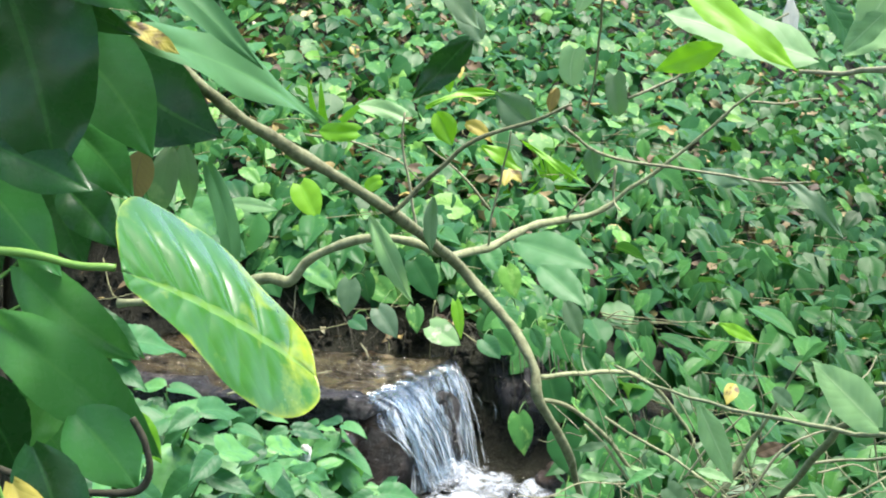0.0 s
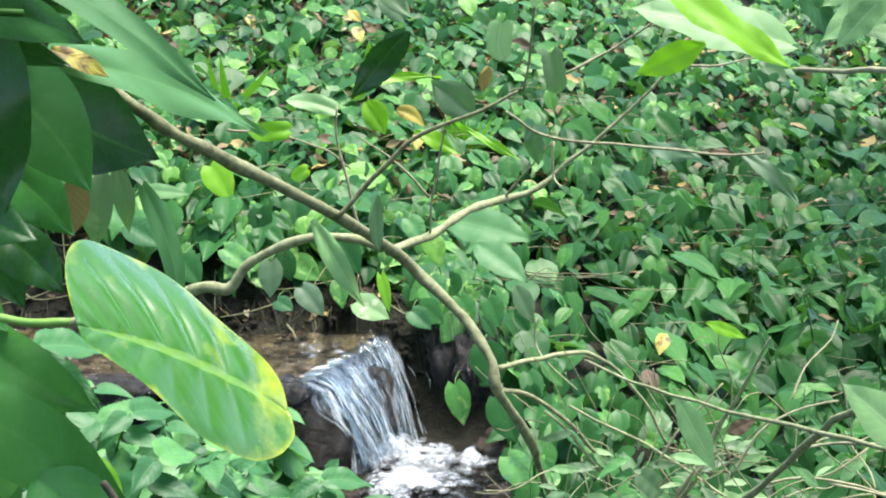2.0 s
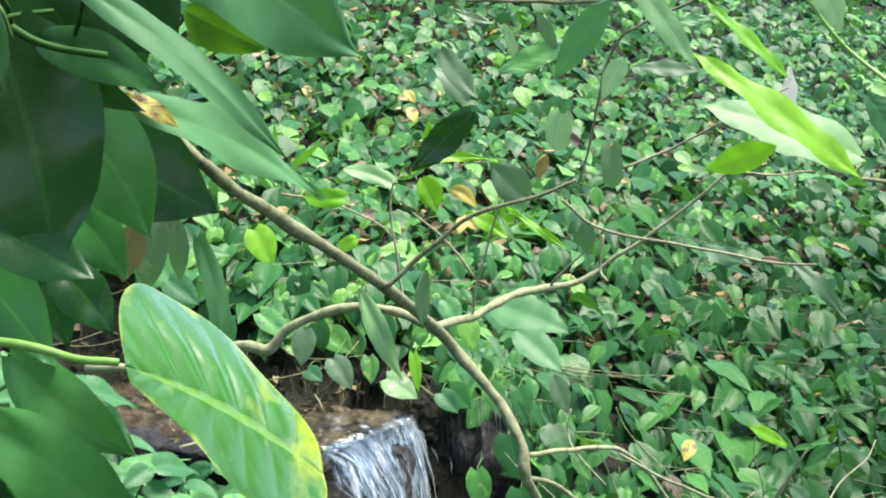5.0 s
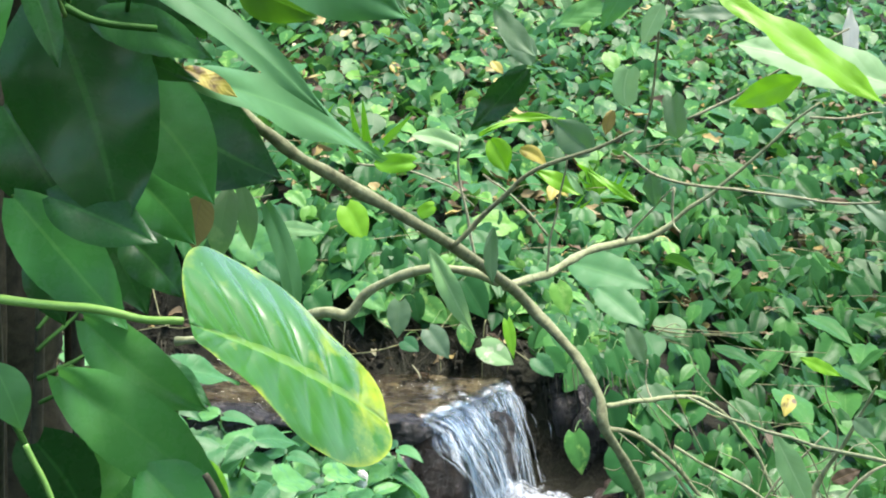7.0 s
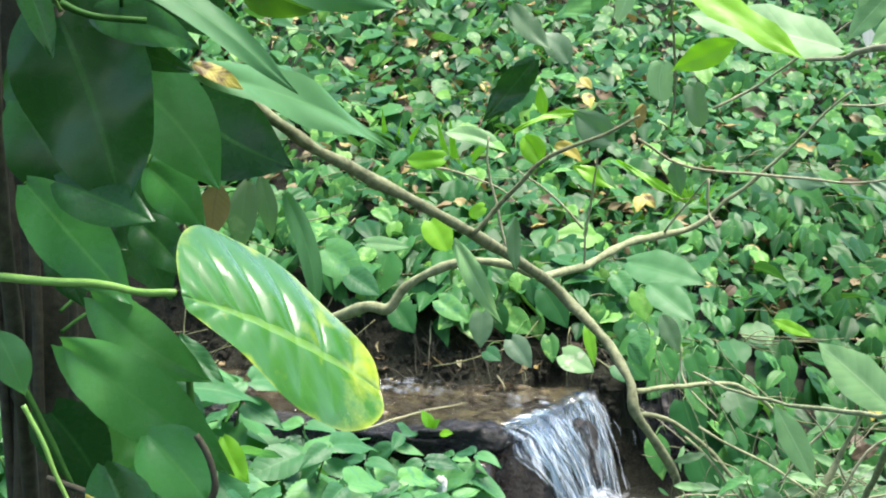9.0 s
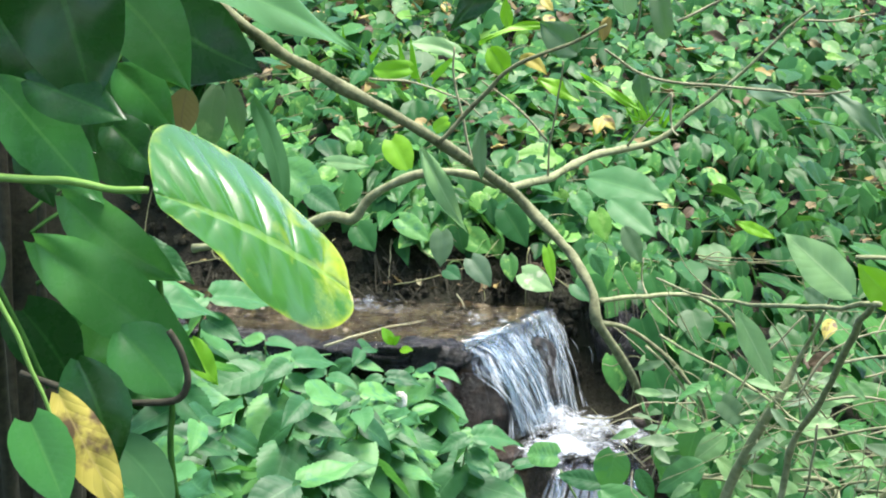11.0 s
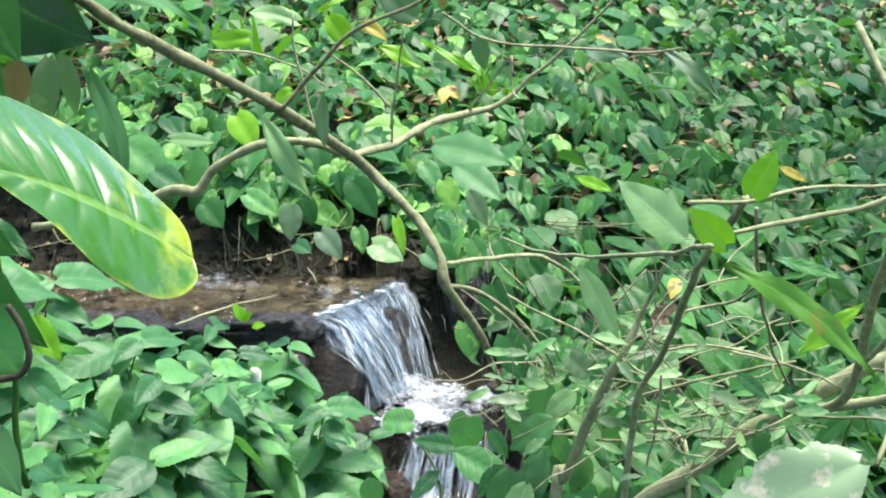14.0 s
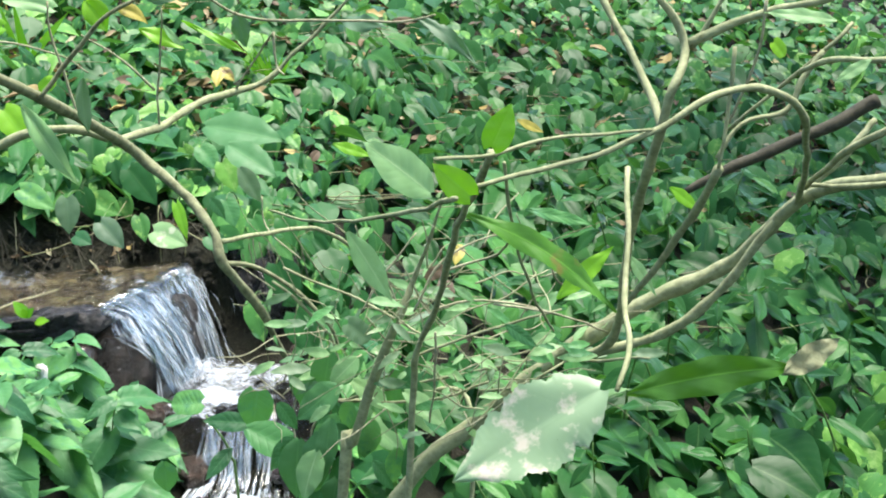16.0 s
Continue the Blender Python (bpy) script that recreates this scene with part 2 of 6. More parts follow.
SOIL = soil_material()
WET_ROCK = rock_material("wet_black_rock", [(0.3, (0.009, 0.009, 0.009)), (0.55, (0.032, 0.03, 0.028)), (0.75, (0.09, 0.082, 0.07))], 0.14, 34.0)
BED = rock_material("brown_stream_bed", [(0.36, (0.016, 0.016, 0.009)), (0.45, (0.06, 0.054, 0.03)), (0.54, (0.14, 0.12, 0.064)), (0.63, (0.24, 0.2, 0.1)), (0.74, (0.34, 0.31, 0.2))], 0.3, 16.0)
RED_ROCK = rock_material("red_brown_rock", [(0.3, (0.014, 0.01, 0.007)), (0.55, (0.045, 0.029, 0.019)), (0.8, (0.12, 0.075, 0.048))], 0.2, 26.0)
SLICK_ROCK = rock_material("slick_black_stone", [(0.3, (0.012, 0.01, 0.009)), (0.7, (0.04, 0.032, 0.026))], 0.05, 9.0, 0.008)
WHITE_ROCK = rock_material("white_stone", [(0.3, (0.7, 0.68, 0.63)), (0.7, (0.88, 0.87, 0.84))], 0.6)


def pebble_material():
    """Wet pebbles, each of its own brown."""
    m, tree, bsdf = material("wet_pebble")
    island = tree.nodes.new("ShaderNodeNewGeometry")
    c = ramp(tree, island.outputs["Random Per Island"], [(0.0, (0.018, 0.015, 0.009)), (0.4, (0.055, 0.045, 0.024)), (0.8, (0.12, 0.1, 0.052)), (1.0, (0.2, 0.17, 0.1))])
    grain = speckle(tree, 70.0, 4.0)
    tree.links.new(blend(tree, calc(tree, "MULTIPLY", grain, 0.7), c, blend(tree, 1.0, c, (0.4, 0.4, 0.38), "MULTIPLY")), bsdf.inputs["Base Color"])
    bsdf.inputs["Roughness"].default_value = 0.38
    relief(tree, bsdf, grain, 0.5, 0.005)
    return m


PEBBLE = pebble_material()


def water_material():
    m, tree, bsdf = material("shallow_water")
    bsdf.inputs["Base Color"].default_value = (0.9, 0.84, 0.7, 1)
    bsdf.inputs["Roughness"].default_value = 0.04
    bsdf.inputs["Transmission Weight"].default_value = 1.0
    bsdf.inputs["IOR"].default_value = 1.33
    c = tree.nodes.new("ShaderNodeTexCoord")
    stretch = tree.nodes.new("ShaderNodeMapping")
    stretch.inputs["Scale"].default_value = (12.0, 26.0, 12.0)
    n = node(tree, "ShaderNodeTexNoise", Scale=1.0, Detail=4.0, Roughness=0.6, Distortion=0.6)
    tree.links.new(c.outputs["Object"], stretch.inputs[0])
    tree.links.new(stretch.outputs[0], n.inputs["Vector"])
    relief(tree, bsdf, n.outputs["Fac"], 1.0, 0.1)
    return m


def falling_material(name, low, high, white=(0.7, 0.77, 0.81)):
    """Falling water: streaks of white among clear water, by the strand's own length and breadth."""
    m, tree, bsdf = material(name)
    uv = tree.nodes.new("ShaderNodeUVMap")
    stretch = tree.nodes.new("ShaderNodeMapping")
    stretch.inputs["Scale"].default_value = (5.5, 30.0, 1.0)
    n = node(tree, "ShaderNodeTexNoise", Scale=1.0, Detail=4.0, Roughness=0.65, Distortion=0.3)
    clump = tree.nodes.new("ShaderNodeMapping")
    clump.inputs["Scale"].default_value = (3.2, 8.0, 1.0)
    big = node(tree, "ShaderNodeTexNoise", Scale=1.0, Detail=3.0, Roughness=0.6, Distortion=0.8)
    tree.links.new(uv.outputs[0], clump.inputs[0])
    tree.links.new(clump.outputs[0], big.inputs["Vector"])
    thick = calc(tree, "ADD", calc(tree, "MULTIPLY", n.outputs["Fac"], 0.5), calc(tree, "MULTIPLY", big.outputs["Fac"], 0.5))
    tree.links.new(uv.outputs[0], stretch.inputs[0])
    tree.links.new(stretch.outputs[0], n.inputs["Vector"])
    bsdf.inputs["Base Color"].default_value = (*white, 1)
    bsdf.inputs["Roughness"].default_value = 0.22
    relief(tree, bsdf, n.outputs["Fac"], 0.6, 0.02)
    clear = tree.nodes.new("ShaderNodeBsdfTransparent")
    clear.inputs["Color"].default_value = (0.82, 0.88, 0.92, 1)
    gloss = node(tree, "ShaderNodeBsdfGlossy", Roughness=0.12)
    thin = node(tree, "ShaderNodeMixShader", Fac=0.05)
    tree.links.new(clear.outputs[0], thin.inputs[1])
    tree.links.new(gloss.outputs[0], thin.inputs[2])
    mix = tree.nodes.new("ShaderNodeMixShader")
    run = tree.nodes.new("ShaderNodeSeparateXYZ")
    tree.links.new(uv.outputs[0], run.inputs[0])
    fallen = calc(tree, "MINIMUM", calc(tree, "MULTIPLY", calc(tree, "FRACT", run.outputs[0]), 2.6), 1.1)
    streak = ramp(tree, thick, [(low, (0, 0, 0)), (high, (0.9, 0.9, 0.9))])
    tree.links.new(calc(tree, "MULTIPLY", streak, calc(tree, "MAXIMUM", calc(tree, "SUBTRACT", fallen, 0.3), 0.0)), mix.inputs[0])
    tree.links.new(thin.outputs[0], mix.inputs[1])
    tree.links.new(bsdf.outputs[0], mix.inputs[2])
    tree.links.new(mix.outputs[0], tree.nodes["Material Output"].inputs["Surface"])
    return m


def foam_material():
    """Froth: white where the water churns, clear between, thinning towards the sheet's rim."""
    m, tree, bsdf = material("white_foam")
    a, b = speckle(tree, 30.0, 6.0, 0.75), speckle(tree, 12.0, 4.0, 0.7)
    bsdf.inputs["Base Color"].default_value = (0.44, 0.49, 0.53, 1)
    bsdf.inputs["Roughness"].default_value = 0.35
    relief(tree, bsdf, a, 0.6, 0.03)
    uv = tree.nodes.new("ShaderNodeUVMap")
    split = tree.nodes.new("ShaderNodeSeparateXYZ")
    tree.links.new(uv.outputs[0], split.inputs[0])
    thick = calc(tree, "ADD", calc(tree, "MULTIPLY", calc(tree, "ADD", a, b), 0.75), calc(tree, "MULTIPLY", split.outputs[0], 0.55))
    clear = tree.nodes.new("ShaderNodeBsdfTransparent")
    mix = tree.nodes.new("ShaderNodeMixShader")
    tree.links.new(ramp(tree, thick, [(0.76, (0, 0, 0)), (1.6, (0.85, 0.85, 0.85))]), mix.inputs[0])
    tree.links.new(clear.outputs[0], mix.inputs[1])
    tree.links.new(bsdf.outputs[0], mix.inputs[2])
    tree.links.new(mix.outputs[0], tree.nodes["Material Output"].inputs["Surface"])
    return m


WATER, FALL, FALL_SHEET, FOAM = water_material(), falling_material("falling_strand", 0.46, 0.66), falling_material("falling_sheet", 0.5, 0.66), foam_material()


# ---------------------------------------------------------------- building blocks
def mesh_of(name, verts, faces, uvs=None, smooth=True):
    """A mesh from arrays; uvs: one pair for each vertex."""
    me = bpy.data.meshes.new(name)
    me.from_pydata([tuple(v) for v in verts], [], [tuple(int(i) for i in f) for f in faces])
    if uvs is not None:
        layer = me.uv_layers.new(name="UVMap")
        order = np.empty(len(me.loops), dtype=np.int32)
        me.loops.foreach_get("vertex_index", order)
        layer.data.foreach_set("uv", np.asarray(uvs, dtype=np.float32)[order].ravel())
    if smooth:
        me.polygons.foreach_set("use_smooth", np.ones(len(me.polygons), dtype=bool))
    me.update()
    return me


def thing(name, place, label, category, group="", kind=""):
    ob = new(name)
    ob.location = place
    return tagged(ob, label, category, group, kind)


def part(name, me, mat, parent, label=""):
    """Links a mesh, whose vertices are relative to the parent's place, as one part of a thing."""
    ob = new(name, me)
    if mat and not me.materials:
        me.materials.append(mat)
    ob.parent = parent
    return tagged(ob, label)


def root_place(ob):
    place = Vector((0, 0, 0))
    while ob is not None:
        place += ob.location
        ob = ob.parent
    return place


PROFILES = {
    "heart": ((0, 0.08, 0.2, 0.35, 0.5, 0.65, 0.8, 0.92, 1), (0.2, 0.36, 0.47, 0.50, 0.46, 0.37, 0.23, 0.09, 0.0), 0.11),
    "cover": ((0, 0.07, 0.18, 0.33, 0.48, 0.63, 0.77, 0.89, 1), (0.12, 0.32, 0.46, 0.50, 0.44, 0.32, 0.185, 0.075, 0.0), 0.05),
    "ovate": ((0, 0.08, 0.2, 0.4, 0.6, 0.8, 0.92, 1), (0.08, 0.26, 0.42, 0.5, 0.44, 0.25, 0.1, 0.0), 0.04),
    "lance": ((0, 0.1, 0.25, 0.45, 0.65, 0.82, 0.93, 1), (0.06, 0.22, 0.42, 0.5, 0.42, 0.24, 0.09, 0.0), 0.0),
    "nettle": ((0, 0.06, 0.16, 0.32, 0.48, 0.63, 0.78, 0.9, 1), (0.1, 0.32, 0.46, 0.5, 0.44, 0.325, 0.175, 0.065, 0.0), 0.08),
    "shield": ((0, 0.06, 0.15, 0.3, 0.5, 0.7, 0.85, 0.95, 1), (0.20, 0.38, 0.47, 0.5, 0.5, 0.47, 0.38, 0.2, 0.05), 0.12),
}


def outline(at, half, s):
    """A smooth curve through the half widths of a leaf."""
    at, half = np.array(at), np.array(half)
    slope = np.gradient(half, at)
    k = np.clip(np.searchsorted(at, s, side="right") - 1, 0, len(at) - 2)
    h = at[k + 1] - at[k]
    u = (s - at[k]) / h
    w = (1 + 2 * u) * (1 - u) ** 2 * half[k] + u * (1 - u) ** 2 * h * slope[k] + u**2 * (3 - 2 * u) * half[k + 1] + u**2 * (u - 1) * h * slope[k + 1]
    return np.maximum(w, 0)


def leaf_arrays(kind, ratio, nu, nv, fold=0.25, droop=0.15, wave=0.02, turn=0.0, waves=3.0, teeth=0.0, ragged=0.0, bend=0.0):
    """A leaf of length 1 along +x from its stalk, its upper face to +z. Returns vertices, faces and uvs."""
    at, half, lobe = PROFILES[kind]
    s, v = np.meshgrid(np.linspace(0, 1, nu + 1), np.linspace(-1, 1, nv + 1), indexing="ij")
    w = outline(at, half, s) * ratio
    if teeth:
        w = w * (1 - teeth * np.abs(v) ** 6 * (np.arange(nu + 1) % 2)[:, None])
    if ragged:
        side = np.sign(v)
        bites = 0.8 * np.abs(np.sin(s * 11 + side * 1.3)) ** 8 + 0.45 * np.abs(np.sin(s * 29 + side * 2.1)) ** 2 + 0.3 * np.abs(np.sin(s * 83 + side))
        w = w * (1 - ragged * bites * np.abs(v) ** 3)
    x = s - lobe * np.abs(v) ** 1.4 * (1 - s) ** 3
    y = w * v
    z = fold * np.abs(y) - droop * s**2 + wave * np.abs(v) * np.sin(s * waves * 2 * np.pi + v * 1.7)
    z = z - 0.5 * fold * np.abs(v) ** 3 * w
    y = y + bend * np.sin(s * np.pi)
    if turn:
        y, z = y * np.cos(turn * s) - z * np.sin(turn * s), y * np.sin(turn * s) + z * np.cos(turn * s)
    n = nv + 1
    i, j = np.meshgrid(np.arange(nu), np.arange(nv), indexing="ij")
    a = (i * n + j).ravel()
    faces = np.stack([a, a + n, a + n + 1, a + 1], 1)
    return np.stack([x, y, z], -1).reshape(-1, 3), faces, np.stack([s, (v + 1) / 2], -1).reshape(-1, 2)


def leaf_frame(base, tip, facing):
    base, tip, facing = Vector(base), Vector(tip), Vector(facing)
    ahead = (tip - base).normalized()
    side = facing.cross(ahead).normalized()
    up = ahead.cross(side)
    return np.array([ahead, side, up]).T, (tip - base).length


def leaf_at(name, parent, base, tip, mat, kind="heart", ratio=0.7, facing=(0, -0.75, 0.65), nu=10, nv=8, label="", **shape):
    """One leaf from its stalk's end to its tip, as a part of a plant."""
    turn, length = leaf_frame(base, tip, facing)
    v, f, uv = leaf_arrays(kind, ratio, nu, nv, **shape)
    v = (v * length) @ turn.T + np.array(Vector(base) - root_place(parent))
    return part(name, mesh_of(name, v, f, uv), mat, parent, label)


def smooth_line(points, radii, steps):
    """Points and radii along a smooth curve through the given ones."""
    p = np.array(points, float)
    r = np.interp(np.linspace(0, len(p) - 1, len(p)), np.linspace(0, len(p) - 1, len(radii)), radii)
    q = np.vstack([2 * p[0] - p[1], p, 2 * p[-1] - p[-2]])
    out, rad = [], []
    for k in range(len(p) - 1):
        a, b, c, d = q[k : k + 4]
        for u in np.linspace(0, 1, steps, endpoint=False):
            out.append(0.5 * (2 * b + (c - a) * u + (2 * a - 5 * b + 4 * c - d) * u**2 + (3 * b - a - 3 * c + d) * u**3))
            rad.append(r[k] + (r[k + 1] - r[k]) * u)
    return np.array(out + [p[-1]]), np.array(rad + [r[-1]])


def tube_arrays(points, radii, steps=5, sides=8, knobs=0.0):
    line, rad = smooth_line(points, radii, steps)
    ahead = np.gradient(line, axis=0)
    ahead /= np.linalg.norm(ahead, axis=1)[:, None] + 1e-9
    side = np.cross(ahead, (0.31, 0.22, 0.92))
    side /= np.linalg.norm(side, axis=1)[:, None] + 1e-9
    up = np.cross(side, ahead)
    a = np.linspace(0, 2 * np.pi, sides, endpoint=False)
    if knobs:
        bump = np.array([noise.noise(Vector(c) * 25) for c in line])
        rad = rad * (1 + knobs * bump)
        line = line + np.array([noise.noise_vector(Vector(c) * 16)[:] for c in line]) * (rad * 0.4 + 0.0035 * (rad < 0.0046))[:, None]
    ring = np.cos(a)[None, :, None] * side[:, None] + np.sin(a)[None, :, None] * up[:, None]
    v = (line[:, None] + ring * rad[:, None, None]).reshape(-1, 3)
    faces, n = [], len(line)
    for i in range(n - 1):
        for j in range(sides):
            k = (j + 1) % sides
            faces.append((i * sides + j, i * sides + k, (i + 1) * sides + k, (i + 1) * sides + j))
    faces += [tuple(range(sides))[::-1], tuple(range((n - 1) * sides, n * sides))]
    return v, faces


def tube(name, parent, points, radii, mat, steps=5, sides=8, knobs=0.15, label=""):
    v, f = tube_arrays(points, radii, steps, sides, knobs)
    return part(name, mesh_of(name, v - np.array(root_place(parent)), f), mat, parent, label)


def rock_mesh(name, size, seed, rough=0.25, detail=3):
    bm = bmesh.new()
    bmesh.ops.create_icosphere(bm, subdivisions=detail, radius=1.0)
    for v in bm.verts:
        n = v.co.normalized()
        k = 1 + rough * noise.fractal(n * 1.6 + Vector((seed * 3.7, seed, 0)), 0.8, 2.1, 5)
        c = n * k
        c = Vector([math.copysign(abs(a) ** 0.75, a) for a in c])
        v.co = Vector((c.x * size[0], c.y * size[1], c.z * size[2]))
    me = bpy.data.meshes.new(name)
    bm.to_mesh(me)
    bm.free()
    me.polygons.foreach_set("use_smooth", np.ones(len(me.polygons), dtype=bool))
    return me


def rock(name, place, size, mat, label, seed, turn=0.0, rough=0.25, category="rock", group="rocks of the ledge"):
    ob = new(name, rock_mesh(name, size, seed, rough))
    ob.data.materials.append(mat)
    ob.matrix_world = pose(*place, 0, 0, turn)
    return tagged(ob, label, category, group)


# ---------------------------------------------------------------- ground
UPPER = [(-5.0, 5.8, 0.84, 0.36), (-3.0, 5.4, 0.80, 0.33), (-1.8, 5.2, 0.775, 0.31), (-0.9, 5.14, 0.755, 0.31), (-0.42, 5.2, 0.745, 0.34)]
LOWER = [(-0.14, 5.12, 0.42, 0.2), (-0.02, 4.88, 0.41, 0.2), (-0.07, 4.72, 0.39, 0.22), (-0.09, 4.58, 0.24, 0.2), (-0.15, 4.2, 0.12, 0.2), (-0.28, 3.4, -0.05, 0.25), (-0.5, 1.5, -0.2, 0.35), (-0.7, -4.0, -0.5, 0.4)]


def near_line(x, y, line):
    """Distance to a stream's middle line, its bed's height and half breadth there, and the side (+1: the hill's)."""
    best = np.full(np.shape(x), 1e9)
    z, w, side = np.zeros_like(best), np.zeros_like(best), np.zeros_like(best)
    for (x0, y0, z0, w0), (x1, y1, z1, w1) in zip(line, line[1:]):
        dx, dy = x1 - x0, y1 - y0
        u = np.clip(((x - x0) * dx + (y - y0) * dy) / (dx * dx + dy * dy), 0, 1)
        d = np.hypot(x - x0 - u * dx, y - y0 - u * dy)
        c = np.sign(dx * (y - y0) - dy * (x - x0))
        closer = d < best
        best, z, w, side = np.where(closer, d, best), np.where(closer, z0 + u * (z1 - z0), z), np.where(closer, w0 + u * (w1 - w0), w), np.where(closer, c, side)
    return best, z, w, side


def step(a, b, x):
    u = np.clip((x - a) / (b - a), 0, 1)
    return u * u * (3 - 2 * u)


def hill_z(x, y):
    return np.maximum(0.98 + 0.28 * (y - 6.45) - 0.25 * x, -0.3) + 0.05 * np.sin(x * 2.1 + y) * np.sin(y * 1.7 + 0.6)


def bank_z(x, y):
    return 0.50 + 0.07 * (4.3 - y) + 0.03 * np.sin(x * 3 + 1) * np.sin(y * 2.3)


def ground_z(x, y):
    x, y = np.asarray(x, float), np.asarray(y, float)
    du, zu, wu, su = near_line(x, y, UPPER)
    dl, zl, wl, sl = near_line(x, y, LOWER)
    low = dl < du + 0.3 * step(0.75, 0.3, np.hypot(x + 0.4, y - 5.15))
    d, z, w, s = np.where(low, dl, du), np.where(low, zl, zu), np.where(low, wl, wu), np.where(low, sl, su)
    out = np.where(s > 0, hill_z(x, y), bank_z(x, y))
    rise = np.where(s > 0, np.where(low, 0.22, 0.3), np.where(low, 0.3, 0.1))
    k = step(0.0, 1.0, (d - w) / rise)
    return z + (out - z) * k


def stream_gap(x, y):
    """How far a place lies outside the running water, and whether it is on the hill's side."""
    du, zu, wu, su = near_line(x, y, UPPER)
    dl, zl, wl, sl = near_line(x, y, LOWER)
    low = dl < du
    return np.where(low, dl - wl, du - wu), np.where(low, sl, su)


def build_ground():
    near_x, near_y = np.arange(-3.2, 3.21, 0.04), np.arange(2.4, 9.0, 0.04)
    xs = np.concatenate([[-400, -120, -40, -20, -12, -8, -6, -4.6, -3.8], near_x, [3.8, 4.6, 6, 8, 12, 20, 40, 120, 400]])
    ys = np.concatenate([[-400, -120, -40, -15, -8, -4, -2, -0.5, 0.6, 1.4, 2.0], near_y, [9.4, 10, 11, 12, 13.5, 15, 18, 22, 40, 120, 400]])
    gx, gy = np.meshgrid(xs, ys, indexing="ij")
    z = np.clip(ground_z(np.clip(gx, -20, 20), np.clip(gy, -15, 22)), -3, 9)
    z = z + 0.012 * np.sin(gx * 31 + gy * 17) * np.sin(gy * 29 - gx * 13) + np.random.default_rng(2).normal(0, 0.007, z.shape)
    n = len(ys)
    i, j = np.meshgrid(np.arange(len(xs) - 1), np.arange(n - 1), indexing="ij")
    a = (i * n + j).ravel()
    me = mesh_of("ground", np.stack([gx, gy, z], -1).reshape(-1, 3), np.stack([a, a + n, a + n + 1, a + 1], 1))
    me.materials.append(SOIL)
    tagged(new("ground", me), "dark damp soil of a wooded slope, littered and rooty", "ground", kind="structure")


build_ground()


LIP_A, LIP_B = Vector((-0.565, 4.83, 0.785)), Vector((-0.30, 5.46, 0.785))


def lip_x(y):
    """Where the water leaves the ledge."""
    return LIP_A.x + (LIP_B.x - LIP_A.x) * (y - LIP_A.y) / (LIP_B.y - LIP_A.y)


def stream_sheet(name, line, lift, mat, label, wide=1.05, kind="structure", wavy=0.005, steps=40):
    p = np.array([l[:3] for l in line])
    mid, rad = smooth_line(p, [l[3] * wide for l in line], steps)
    ahead = np.gradient(mid, axis=0)
    across = np.stack([-ahead[:, 1], ahead[:, 0]], 1)
    across /= np.linalg.norm(across, axis=1)[:, None]
    n = 45
    v = np.linspace(-1, 1, n)
    x = mid[:, None, 0] + across[:, None, 0] * v * rad[:, None]
    y = mid[:, None, 1] + across[:, None, 1] * v * rad[:, None]
    if line is UPPER:
        k = step(-0.85, -0.44, x)
        x = x * (1 - k) + (lip_x(y) - 0.02) * k
    z = mid[:, None, 2] + lift + wavy * (np.sin(x * 23 + y * 11) * np.sin(y * 31) + 0.7 * np.sin(x * 57 - y * 43) * np.sin(x * 31 + y * 71)) + 0 * v
    i, j = np.meshgrid(np.arange(len(mid) - 1), np.arange(n - 1), indexing="ij")
    a = (i * n + j).ravel()
    me = mesh_of(name, np.stack([x, y, z], -1).reshape(-1, 3), np.stack([a, a + n, a + n + 1, a + 1], 1))
    me.materials.append(mat)
    return tagged(new(name, me), label, "stream", kind=kind)


stream_sheet("stream_bed", UPPER, 0.012, BED, "brown gravelly bed of the shallow stream", wide=1.0)
stream_sheet("water", UPPER, 0.032, WATER, "shallow clear stream running over brown gravel")
stream_sheet("water", LOWER, 0.03, WATER, "dark pool and stream below the small waterfall")

# ---------------------------------------------------------------- ledge, rocks and waterfall
FOOT_A, FOOT_B = Vector((-0.345, 4.93, 0.42)), Vector((-0.18, 5.3, 0.42))


